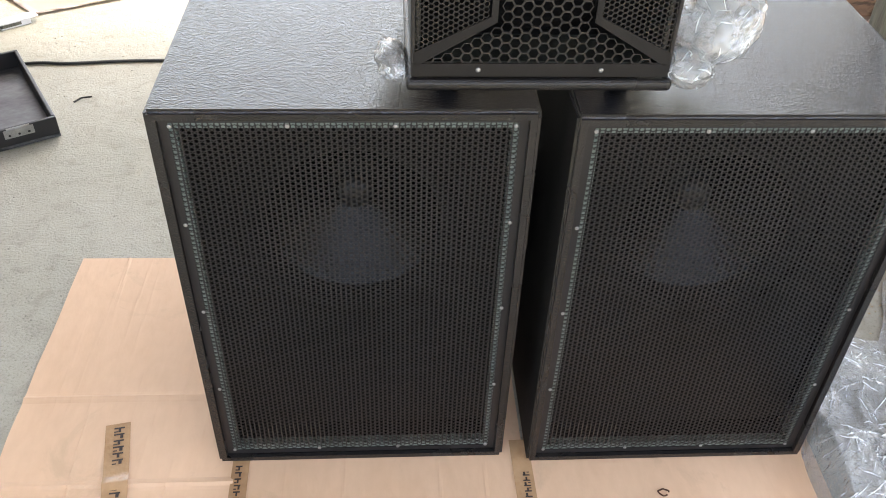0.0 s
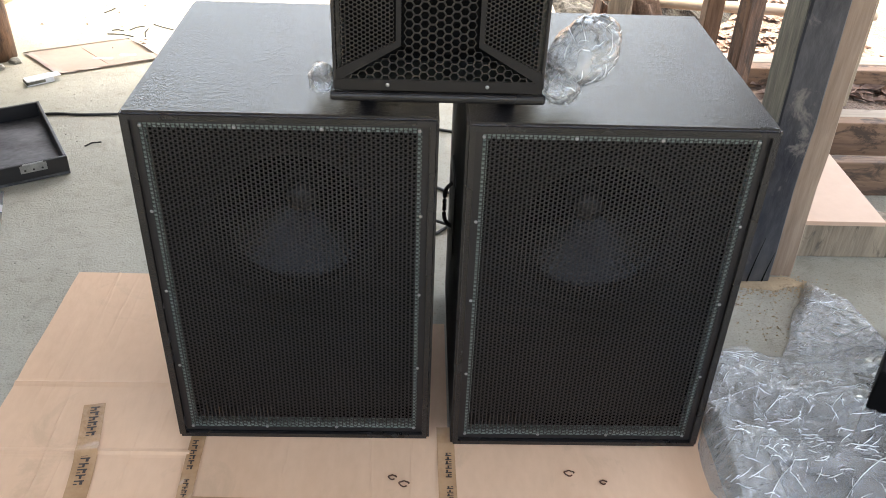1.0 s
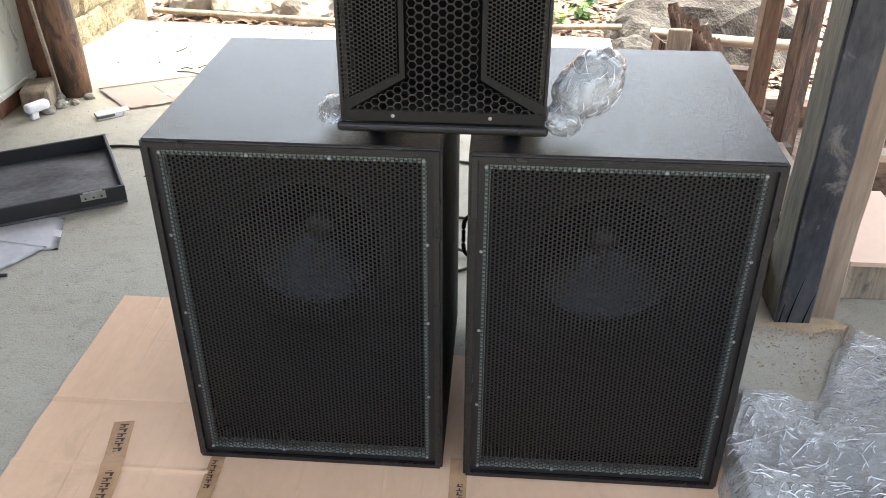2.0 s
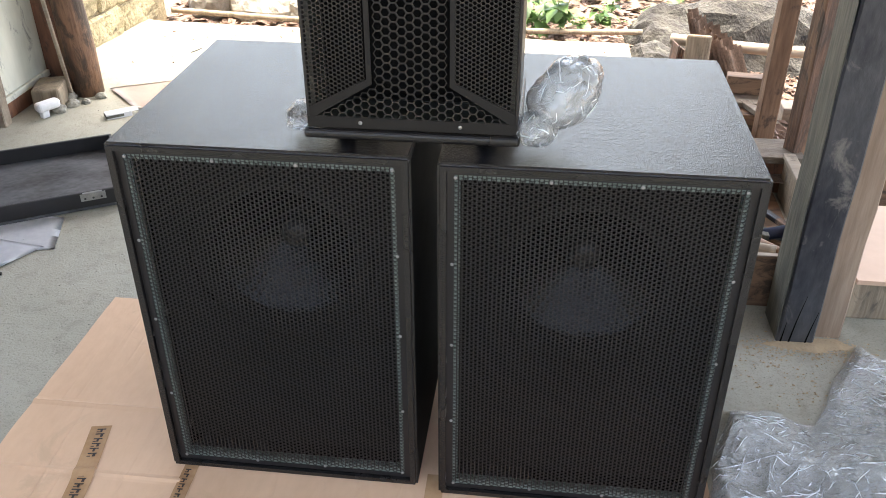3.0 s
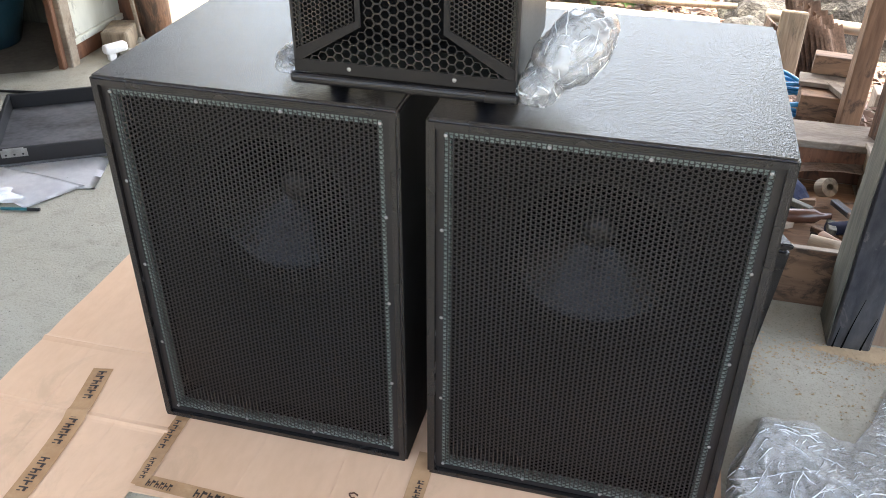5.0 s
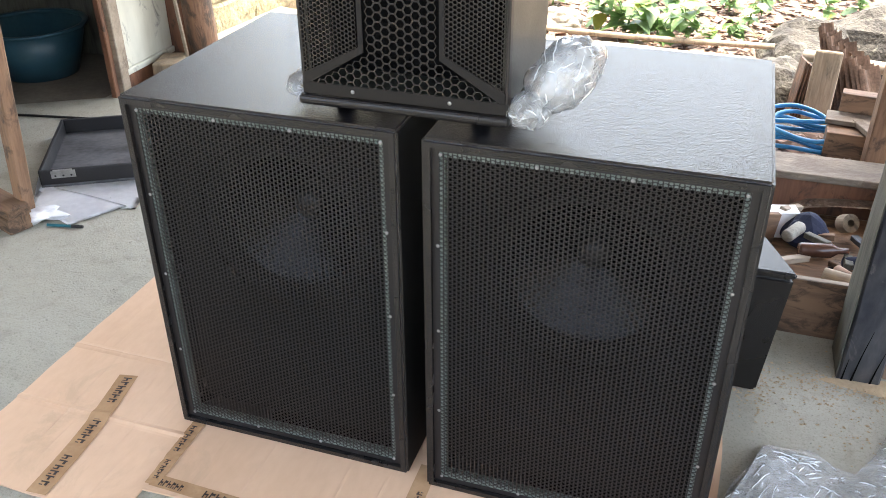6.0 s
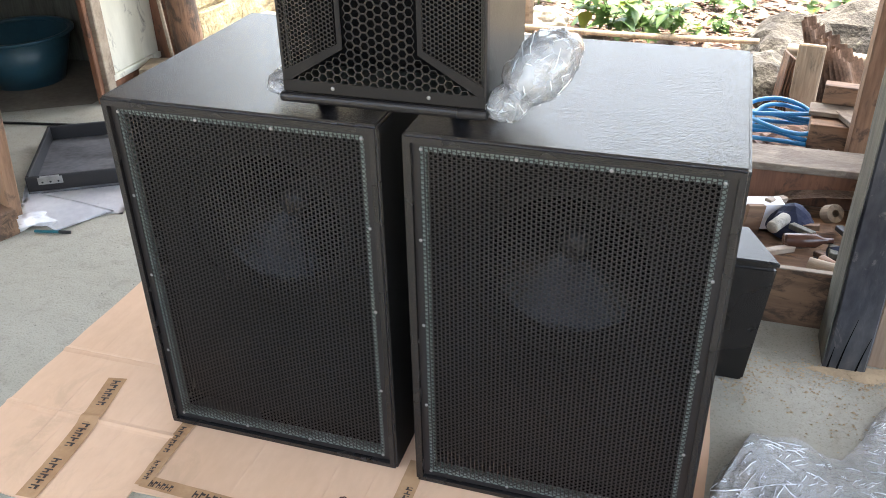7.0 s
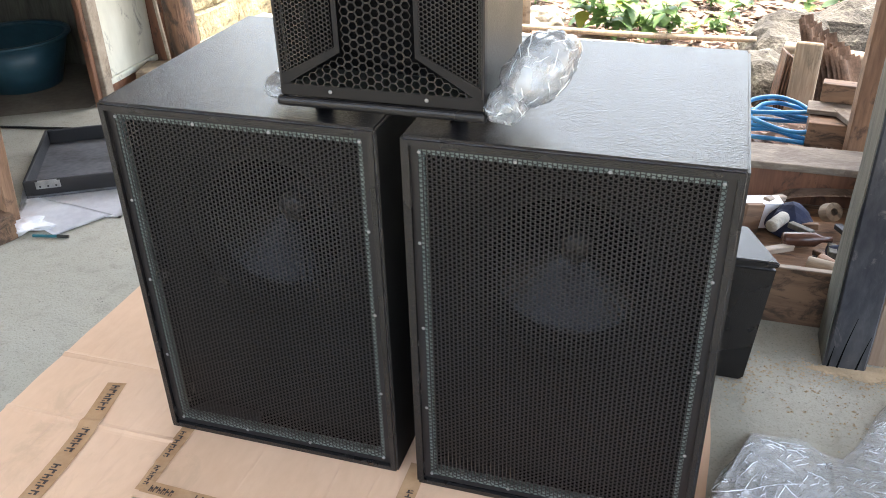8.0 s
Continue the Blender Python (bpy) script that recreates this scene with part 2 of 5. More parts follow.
M = {
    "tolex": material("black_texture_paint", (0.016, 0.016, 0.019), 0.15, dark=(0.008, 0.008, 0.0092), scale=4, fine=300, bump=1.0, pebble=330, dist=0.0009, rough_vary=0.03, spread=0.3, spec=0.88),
    "rim": material("black_rim_paint", (0.0125, 0.0115, 0.0115), 0.27, dark=(0.006, 0.0056, 0.0056), scale=5, fine=300, bump=1.0, pebble=360, dist=0.0008),
    "grille": material("black_steel", (0.0165, 0.0145, 0.0148), 0.42, 0.0, dark=(0.0096, 0.0086, 0.0088), scale=4, fine=200, bump=0.05, spec=0.42),
    # darker, duller copy of the cabinet paint, with the side walls' shade in it
    "shaded_side": material("black_paint_shaded_side", (0.009, 0.009, 0.009), 0.6, dark=(0.006, 0.006, 0.006), scale=5, fine=300, bump=0.5, bump_scale=300, dist=0.0008, spec=0.2),
    "rail": material("grey_green_gasket", (0.19, 0.225, 0.20), 0.7, dark=(0.09, 0.12, 0.105), scale=20, fine=200),
    "inside": material("matt_black_baffle", (0.0042, 0.0041, 0.0042), 0.9, scale=8, fine=100, spec=0.1),
    "cone": material("glossy_black_cone", (0.0035, 0.0035, 0.0042), 0.14, dark=(0.0025, 0.0025, 0.003), scale=10, fine=150, spec=0.25, bump=0.3, rough_vary=0.04),
    "cap": material("satin_dust_cap", (0.006, 0.006, 0.007), 0.30, scale=10, fine=150, spec=0.5),
    "rubber": material("black_rubber", (0.014, 0.014, 0.014), 0.5, scale=20, fine=150),
    "steel": material("zinc_steel", (0.44, 0.44, 0.42), 0.45, 0.7, dark=(0.25, 0.25, 0.24), scale=30, fine=300, bump=0.1),
    "olive": material("grey_box_paint", (0.034, 0.037, 0.031), 0.38, dark=(0.024, 0.026, 0.021), scale=5, fine=300, bump=0.5, pebble=300, dist=0.0007),
    "concrete": concrete_material(),
    "tile_clay": material("weathered_clay_tile", (0.19, 0.12, 0.085), 0.85, dark=(0.05, 0.030, 0.022), scale=9, fine=80, bump=0.5, spread=0.4),
    "stone_dark": material("dark_mossy_rock", (0.058, 0.054, 0.047), 0.9, dark=(0.012, 0.011, 0.010), scale=9, fine=60, bump=1.0, dist=0.012, spread=0.3, stain=((0.11, 0.11, 0.09), 0.22, 6)),
    "earth": material("leaf_mould_soil", (0.25, 0.18, 0.137), 0.95, dark=(0.125, 0.088, 0.066), scale=7, fine=55, bump=1.0, dist=0.02, spread=0.5, stain=((0.10, 0.072, 0.055), 0.25, 9)),
    # dark brown that puts the side room's shade onto its floor
    "floor_shade": material("room_floor_shade", (0.19, 0.165, 0.13), 0.95, dark=(0.09, 0.078, 0.06), scale=4, fine=40, bump=0.5, dist=0.006),
    "card": material("cardboard", (0.71, 0.49, 0.335), 0.72, dark=(0.54, 0.345, 0.215), scale=1.6, fine=26, bump=0.25, stretch=(2.2, 0.9, 1), dist=0.003, spread=0.95, stain=((0.53, 0.36, 0.235), 0.16, 4)),
    "card_cut": material("cardboard_edge", (0.38, 0.25, 0.16), 0.85, scale=40, fine=200),
    "tape": material("brown_packing_tape", (0.47, 0.30, 0.17), 0.20, dark=(0.36, 0.215, 0.115), scale=14, fine=80, bump=0.5, dist=0.003),
    "ink": material("dark_brown_ink", (0.035, 0.022, 0.018), 0.5, scale=60, fine=200),
    "wood": material("bare_lumber", (0.31, 0.18, 0.108), 0.7, dark=(0.13, 0.07, 0.04), scale=2.6, fine=16, stretch=(7, 7, 0.7), bump=0.5, dist=0.004, vary=0.15, spread=0.4, stain=((0.07, 0.045, 0.032), 0.22, 7)),
    "wood_grey": material("weathered_lumber", (0.34, 0.27, 0.19), 0.8, dark=(0.15, 0.115, 0.08), scale=2.6, fine=16, stretch=(7, 7, 0.7), bump=0.5, dist=0.004, vary=0.15, spread=0.4, stain=((0.09, 0.075, 0.055), 0.22, 8)),
    "tan_wood": material("rough_tan_timber", (0.36, 0.265, 0.19), 0.75, dark=(0.20, 0.135, 0.09), scale=2.6, fine=16, stretch=(7, 7, 0.7), bump=0.4, dist=0.004),
    "wood_x": material("lumber_along", (0.25, 0.15, 0.09), 0.78, dark=(0.09, 0.052, 0.032), scale=2.6, fine=16, stretch=(0.7, 7, 7), bump=0.5, dist=0.004, vary=0.2, spread=0.4, stain=((0.045, 0.030, 0.022), 0.32, 8)),
    "dusty": material("dusty_sill_board", (0.28, 0.235, 0.18), 0.85, dark=(0.13, 0.10, 0.075), scale=5, fine=40, stretch=(0.8, 4, 4), bump=0.6, dist=0.004, stain=((0.14, 0.105, 0.08), 0.3, 7)),
    "pale_x": material("pale_sawn_board", (0.42, 0.35, 0.27), 0.75, dark=(0.22, 0.17, 0.125), scale=2.2, fine=14, stretch=(0.6, 6, 6), bump=0.4, dist=0.003, stain=((0.17, 0.13, 0.095), 0.2, 7)),
    "bark": material("round_post_timber", (0.25, 0.135, 0.078), 0.6, dark=(0.075, 0.042, 0.03), scale=3.5, fine=20, stretch=(5, 5, 0.6), bump=0.6, dist=0.006, spread=0.4, stain=((0.045, 0.032, 0.026), 0.34, 6)),
    "red_wood": material("reddish_board", (0.27, 0.125, 0.068), 0.65, dark=(0.12, 0.055, 0.034), scale=3, fine=18, stretch=(6, 6, 0.6), bump=0.4, dist=0.003, stain=((0.06, 0.035, 0.026), 0.26, 7)),
    "blue_paint": material("worn_blue_black_paint", (0.075, 0.074, 0.075), 0.5, dark=(0.012, 0.014, 0.022), scale=3.5, fine=22, stretch=(2.0, 2.0, 0.9), bump=0.6, dist=0.006, spread=0.45, stain=((0.17, 0.155, 0.135), 0.17, 9)),
    "side_paint": material("grey_green_timber", (0.17, 0.165, 0.13), 0.75, dark=(0.055, 0.055, 0.045), scale=4.5, fine=18, stretch=(5, 5, 0.8), bump=0.4, dist=0.005),
    "ply": material("peach_plywood", (0.62, 0.43, 0.31), 0.6, dark=(0.55, 0.37, 0.26), scale=2.5, fine=30, bump=0.1),
    "panel": material("painted_board", (0.74, 0.73, 0.63), 0.6, dark=(0.56, 0.55, 0.46), scale=3.0, fine=10, stretch=(3, 3, 0.8), bump=0.3, dist=0.004, spread=0.5, stain=((0.17, 0.165, 0.15), 0.17, 6)),
    "mud": material("mud_brick", (0.41, 0.345, 0.215), 0.95, dark=(0.22, 0.18, 0.105), scale=7, fine=45, bump=1.0, dist=0.016, vary=0.2, spread=0.4, stain=((0.17, 0.14, 0.085), 0.28, 10)),
    "mortar": material("mortar", (0.36, 0.29, 0.17), 0.95, dark=(0.14, 0.11, 0.07), scale=9, fine=50, bump=1.0, dist=0.012, spread=0.35),
    "stone": material("rough_stone", (0.36, 0.34, 0.29), 0.9, dark=(0.13, 0.125, 0.11), scale=5, fine=30, bump=0.8, dist=0.015, vary=0.25),
    "case_in": material("dusty_case_lining", (0.13, 0.132, 0.138), 0.45, dark=(0.018, 0.018, 0.02), scale=3.2, fine=40, stretch=(1, 1.8, 1), spread=0.35),
    "case": material("black_case_vinyl", (0.020, 0.020, 0.022), 0.45, dark=(0.013, 0.013, 0.014), scale=6, fine=150, bump=0.4, dist=0.001),
    "paper": material("white_paper", (0.86, 0.86, 0.87), 0.7, dark=(0.66, 0.66, 0.68), scale=5, fine=40, bump=0.2),
    "teal": material("teal_plastic", (0.02, 0.16, 0.20), 0.35, scale=20, fine=90),
    "hose": material("blue_hose_plastic", (0.02, 0.21, 0.44), 0.35, dark=(0.012, 0.14, 0.32), scale=10, fine=80, bump=0.1),
    "tub": material("blue_plastic_tub", (0.035, 0.10, 0.14), 0.35, dark=(0.02, 0.065, 0.09), scale=8, fine=60),
    "navy": material("navy_cloth", (0.018, 0.025, 0.06), 0.85, scale=20, fine=200),
    "leaf": leaf_material("leaf", (0.17, 0.28, 0.10), (0.08, 0.16, 0.055)),
    "litter": material("dry_leaves", (0.26, 0.175, 0.135), 0.8, dark=(0.12, 0.074, 0.056), scale=9, fine=60, spread=0.4),
    "saw": material("sawdust", (0.50, 0.38, 0.24), 0.95, dark=(0.36, 0.27, 0.17), scale=20, fine=120, bump=0.8, dist=0.004),
    "brown_glass": material("brown_bottle", (0.10, 0.045, 0.03), 0.25, scale=10, fine=60),
    "roofing": material("old_roof_sheet", (0.22, 0.20, 0.18), 0.7, scale=3, fine=30),
    "yellow_leaf": leaf_material("yellowed_leaf", (0.36, 0.34, 0.07), (0.22, 0.24, 0.06)),
    "card_pale": material("faded_cardboard", (0.60, 0.505, 0.44), 0.8, dark=(0.50, 0.41, 0.35), scale=3, fine=30, bump=0.25, dist=0.003, spread=0.8),
    "satin_rib": material("satin_black_rib", (0.0125, 0.0115, 0.0115), 0.5, dark=(0.008, 0.0075, 0.0075), scale=6, fine=300, bump=0.3, dist=0.0005, spec=0.28),
    "film": clear_film("clear_film", 0.25, 30, 1.0),
    # near-white film for doubled folds, with the glints on them painted in
    "crease": clear_film("crease_glint_film", 0.80, 60, 0.3),
    "film_thick": clear_film("clear_bag_film", 0.30, 16, 0.5),
}


# ---- mesh helpers ----
def box(bm, x0, y0, z0, x1, y1, z1, m=None):
    vs = [bm.verts.new((x, y, z)) for x in (x0, x1) for y in (y0, y1) for z in (z0, z1)]
    if m is not None:
        for v in vs:
            v.co = m @ v.co
    for f in ((0, 1, 3, 2), (4, 6, 7, 5), (0, 4, 5, 1), (2, 3, 7, 6), (0, 2, 6, 4), (1, 5, 7, 3)):
        bm.faces.new([vs[i] for i in f])
    return vs


def soft_box(x0, y0, z0, x1, y1, z1, r=0.004, seg=2):
    bm = bmesh.new()
    box(bm, x0, y0, z0, x1, y1, z1)
    if r:
        bmesh.ops.bevel(bm, geom=bm.edges[:], offset=r, segments=seg, affect='EDGES', profile=0.5)
    return bm


def mesh_of(name, bm, mat, smooth=False):
    me = bpy.data.meshes.new(name)
    bmesh.ops.recalc_face_normals(bm, faces=bm.faces[:])
    bm.to_mesh(me)
    bm.free()
    me.materials.append(mat)
    if smooth:
        for p in me.polygons:
            p.use_smooth = True
    return me


def part(name, bm, mat, parent, label="", at=None, smooth=False):
    ob = new(name, mesh_of(name, bm, mat, smooth))
    ob.parent = parent
    if at is not None:
        ob.matrix_local = at
    if label:
        ob["label"] = label
    return ob


def thing(name, label, category, at=None, group="", kind=""):
    ob = new(name)
    ob.empty_display_size = 0.1
    if at is not None:
        ob.matrix_world = at
    return tagged(ob, label, category, group, kind)


def solid(name, bm, mat, label, category, at=None, group="", kind="", smooth=False):
    ob = new(name, mesh_of(name, bm, mat, smooth))
    if at is not None:
        ob.matrix_world = at
    return tagged(ob, label, category, group, kind)


def lathe(profile, seg=32, close=False):
    """A turned shape from (radius, height) pairs."""
    bm = bmesh.new()
    rings = [[bm.verts.new((r * math.cos(a), r * math.sin(a), h)) for a in (2 * math.pi * i / seg for i in range(seg))] for r, h in profile]
    for a, b in zip(rings, rings[1:]):
        for i in range(seg):
            bm.faces.new((a[i], a[(i + 1) % seg], b[(i + 1) % seg], b[i]))
    if close:
        bm.faces.new(rings[0])
        bm.faces.new(rings[-1])
    return bm


def tube(points, r, seg=8, closed=False):
    """A round bar along a line of points."""
    bm = bmesh.new()
    pts = [Vector(p) for p in points]
    n, rings = len(pts), []
    for i, p in enumerate(pts):
        d = (pts[min(i + 1, n - 1)] - pts[max(i - 1, 0)]).normalized()
        u = d.cross(Vector((0, 0, 1)))
        u = u.normalized() if u.length > 1e-3 else Vector((1, 0, 0))
        w = d.cross(u)
        rings.append([bm.verts.new(p + r * (u * math.cos(a) + w * math.sin(a))) for a in (2 * math.pi * k / seg for k in range(seg))])
    for a, b in zip(rings, rings[1:]):
        for i in range(seg):
            bm.faces.new((a[i], a[(i + 1) % seg], b[(i + 1) % seg], b[i]))
    bm.faces.new(rings[0])
    bm.faces.new(rings[-1])
    return bm


def smooth_line(points, n=12):
    """Catmull-Rom points through a few given ones."""
    p = [Vector(q) for q in points]
    p = [p[0] * 2 - p[1]] + p + [p[-1] * 2 - p[-2]]
    out = []
    for i in range(1, len(p) - 2):
        for k in range(n):
            t = k / n
            a, b, c, d = p[i - 1:i + 3]
            out.append(0.5 * (2 * b + (c - a) * t + (2 * a - 5 * b + 4 * c - d) * t * t + (3 * b - a - 3 * c + d) * t ** 3))
    return out + [p[-2]]


def timber(w, d, h, r=0.004, cuts=10, rough=0.0015, seed=0):
    """A sawn upright of section w x d and height h, slightly uneven, standing on the origin."""
    bm = bmesh.new()
    rings = []
    for k in range(cuts + 1):
        z = h * k / cuts
        ring = []
        for x, y in ((-w / 2 + r, -d / 2), (w / 2 - r, -d / 2), (w / 2, -d / 2 + r), (w / 2, d / 2 - r), (w / 2 - r, d / 2), (-w / 2 + r, d / 2), (-w / 2, d / 2 - r), (-w / 2, -d / 2 + r)):
            j = noise.noise_vector(Vector((x * 30 + seed * 7.1, y * 30, z * 5))) * rough
            ring.append(bm.verts.new((x + j.x, y + j.y, z)))
        rings.append(ring)
    for a, b in zip(rings, rings[1:]):
        for i in range(8):
            bm.faces.new((a[i], a[(i + 1) % 8], b[(i + 1) % 8], b[i]))
    bm.faces.new(rings[0])
    bm.faces.new(rings[-1])
    return bm


def rock(sx, sy, sz, seed, sub=3, rough=0.35):
    bm = bmesh.new()
    bmesh.ops.create_icosphere(bm, subdivisions=sub, radius=1.0)
    for v in bm.verts:
        k = 1 + rough * noise.noise(v.co * 1.3 + Vector((seed * 3.7, 0, 0))) + 0.12 * noise.noise(v.co * 4 + Vector((0, seed, 0)))
        v.co = Vector((v.co.x * sx * k, v.co.y * sy * k, max(-0.6, v.co.z) * sz * k))
    return bm


def sheet(nx, ny, x0, y0, x1, y1, height, thick=0.0, bend=None):
    """A grid sheet whose height is height(x, y); with a thickness it becomes a closed slab."""
    bm = bmesh.new()
    def layer(dz):
        rows = []
        for j in range(ny + 1):
            row = []
            for i in range(nx + 1):
                x, y = x0 + (x1 - x0) * i / nx, y0 + (y1 - y0) * j / ny
                px, py = bend(x, y) if bend else (x, y)
                row.append(bm.verts.new((px, py, height(x, y) + dz)))
            rows.append(row)
        return rows
    top = layer(0)
    layers = [top] + ([layer(-thick)] if thick else [])
    for rows in layers:
        for j in range(ny):
            for i in range(nx):
                bm.faces.new((rows[j][i], rows[j][i + 1], rows[j + 1][i + 1], rows[j + 1][i]))
    if thick:
        lo = layers[1]
        ring = [(0, i) for i in range(nx)] + [(j, nx) for j in range(ny)] + [(ny, i) for i in range(nx, 0, -1)] + [(j, 0) for j in range(ny, 0, -1)]
        for (j, i), (b, a) in zip(ring, ring[1:] + ring[:1]):
            bm.faces.new((top[j][i], top[b][a], lo[b][a], lo[j][i]))
    return bm


def perforated(name, centres, cell, hole, thick, seg, turn=0.0, outline=6):
    """Punched sheet steel in the x-z plane facing -y: hexagonal cells, each with a hole through it. hole may differ cell by cell."""
    verts, faces = [], []
    per = max(seg, outline)
    ang = [2 * math.pi * k / per + turn for k in range(per)]
    # rim of the hexagonal cell along each direction
    def rim(a, r):
        s = (a - turn) % (math.pi / 3) - math.pi / 6
        return r * math.cos(math.pi / 6) / math.cos(s)
    ca, sa = np.cos(ang), np.sin(ang)
    ro = np.array([rim(a, cell / math.sqrt(3)) for a in ang]) * 1.002
    for (x, z) in centres:
        b = len(verts)
        ri = np.array([rim(a, hole / math.sqrt(3)) for a in ang]) if seg == 6 else np.full(per, hole / 2)
        for k in range(per):
            verts.append((x + ro[k] * ca[k], 0.0, z + ro[k] * sa[k]))
        for k in range(per):
            verts.append((x + ri[k] * ca[k], 0.0, z + ri[k] * sa[k]))
        for k in range(per):
            verts.append((x + ri[k] * ca[k], thick, z + ri[k] * sa[k]))
        for k in range(per):
            n = (k + 1) % per
            faces.append((b + k, b + n, b + per + n, b + per + k))
            faces.append((b + per + k, b + per + n, b + 2 * per + n, b + 2 * per + k))
    me = bpy.data.meshes.new(name)
    me.from_pydata(verts, [], faces)
    return me


def hex_centres(x0, z0, x1, z1, d, flat=False, keep=None):
    """Centres of a honeycomb of spacing d; flat: columns instead of rows in line."""
    out = []
    if not flat:
        rows = int((z1 - z0) / (d * math.sqrt(3) / 2)) + 1
        for j in range(rows):
            z = z0 + j * d * math.sqrt(3) / 2
            for i in range(int((x1 - x0) / d) + 1):
                x = x0 + i * d + (d / 2 if j % 2 else 0)
                if x <= x1 and (keep is None or keep(x, z)):
                    out.append((x, z))
    else:
        for i in range(int((x1 - x0) / (d * math.sqrt(3) / 2)) + 1):
            x = x0 + i * d * math.sqrt(3) / 2
            for j in range(int((z1 - z0) / d) + 1):
                z = z0 + j * d + (d / 2 if i % 2 else 0)
                if z <= z1 and (keep is None or keep(x, z)):
                    out.append((x, z))
    return out


# ---- setting ----
def ground_height(x, y):
    """Soil round the slab: level beside the low sill, then falling away behind it."""
    k = min(1, max(0, (y - 2.0) / 0.9))
    right = 0.08 - 0.36 * k * k * (3 - 2 * k)
    back = -0.09 - 0.02 * (y - 3.4)
    s = min(1, max(0, (x - 0.62) / 0.25))
    far = min(1, max(0, (y - 3.6) / 1.5))
    z = (1 - s) * back + s * ((1 - far) * right + far * back)
    bump = 0.03 * noise.noise(Vector((x * 2.1, y * 2.1, 0))) + 0.012 * noise.noise(Vector((x * 9, y * 9, 3)))
    return z + bump


def build_setting():
    bm = bmesh.new()
    # concrete slab with an uneven back edge
    outline = [(-3.9, -4.5), (3.8, -4.5), (3.8, 1.60), (0.66, 1.60), (0.66, 3.18)]
    outline += [(0.66 - 0.19 * k, 3.28 + 0.05 * noise.noise(Vector((k * 0.9, 4, 0))) + 0.008 * k) for k in range(0, 15)]
    outline += [(-2.2, 3.45), (-2.2, 2.3), (-3.9, 2.3)]
    top = [bm.verts.new((x, y, 0)) for x, y in outline]
    f = bm.faces.new(top)
    e = bmesh.ops.extrude_face_region(bm, geom=[f])
    for v in e["geom"]:
        if isinstance(v, bmesh.types.BMVert):
            v.co.z -= 0.4
    solid("floor", bm, M["concrete"], "grey worn concrete floor slab dusted with dirt", "floor", kind="structure")

    bm2 = sheet(150, 110, -6, 1.5, 7, 11.0, ground_height)
    # the sheet runs on as level ground to the horizon
    b = 400
    inner = [(-6, 1.5), (7, 1.5), (7, 11.0), (-6, 11.0)]
    outer = [(-b, -b), (b, -b), (b, b), (-b, b)]
    vi = [bm2.verts.new((x, y, -0.45 if i < 2 else -0.3)) for i, (x, y) in enumerate(inner)]
    vo = [bm2.verts.new((x, y, -0.45)) for x, y in outer]
    for i in range(4):
        bm2.faces.new((vi[i], vi[(i + 1) % 4], vo[(i + 1) % 4], vo[i]))
    solid("ground", bm2, M["earth"], "brown leaf-strewn soil falling away behind the slab", "ground", kind="structure", smooth=True)

    # roof on the shed, with open sides; unseen, reach set to shade inside
    bm = bmesh.new()
    nx = 60
    for k in range(nx):
        x0, x1 = -4.1 + 8.1 * k / nx, -4.1 + 8.1 * (k + 1) / nx
        z0, z1 = (0.02 if k % 2 else 0), (0 if k % 2 else 0.02)
        vs = [bm.verts.new(p) for p in ((x0, -2.45, 2.89 + z0), (x1, -2.45, 2.89 + z1), (x1, 3.1, 2.48 + z1), (x0, 3.1, 2.48 + z0))]
        bm.faces.new(vs)
    bmesh.ops.solidify(bm, geom=bm.faces[:], thickness=0.012)
    solid("ceiling", bm, M["roofing"], "old corrugated metal roof sheets over the open shed, unseen, placed to shade it", "roof", kind="structure")

    # partition beside the doorway
    wl = thing("wall_west", "weathered pale painted board partition with brown skirting", "wall", pose(-2.12, 1.88, 0), kind="structure")
    part("panel", soft_box(-0.02, 0.0, 0.10, 0.015, 0.40, 2.4, 0.003), M["panel"], wl)
    part("skirting", soft_box(-0.02, 0.0, 0.0, 0.022, 0.40, 0.070, 0.004), M["red_wood"], wl, "brown skirting board")
    part("skirting_cap", soft_box(-0.02, 0.0, 0.0705, 0.028, 0.40, 0.0995, 0.004), M["panel"], wl)
    part("edge_strip", soft_box(-0.01, 0.0, 0.1, 0.03, 0.03, 2.4, 0.003), M["pale_x"], wl, "pale wooden corner strip")
    # unseen closing wall, kept short so daylight enters from the left
    wb = thing("wall_west_front", "plain dim board wall past the doorway, unseen, shortened to let light in", "wall", kind="structure")
    part("panel", soft_box(-2.16, -0.25, 0.0, -2.10, 0.72, 2.6, 0.003), M["panel"], wb)
    part("lintel", soft_box(-2.16, 0.73, 2.05, -2.10, 1.79, 2.6, 0.003), M["panel"], wb)
    # unseen wall, added behind the camera to cut the light from the front
    wf = thing("wall_south", "plain board wall added unseen behind the camera to darken the front", "wall", kind="structure")
    part("panel", soft_box(-3.9, -4.6, 0.0, 3.8, -4.52, 2.4, 0), M["side_paint"], wf)
    rm = thing("wall_dark_room", "dim inner walls of the unlit side room", "wall", kind="structure")
    part("wall_panel", soft_box(-3.95, -1.0, 0.0, -3.90, 2.85, 2.5, 0), M["side_paint"], rm)
    part("wall_panel", soft_box(-3.90, 2.30, -0.3, -2.16, 2.35, 2.5, 0), M["side_paint"], rm)
    part("wall_panel", soft_box(-3.90, -1.0, 0.0, -2.17, -0.95, 2.5, 0), M["side_paint"], rm)
    # dark sheet over the floor, cut along the edge of the room's shade
    bm = bmesh.new()
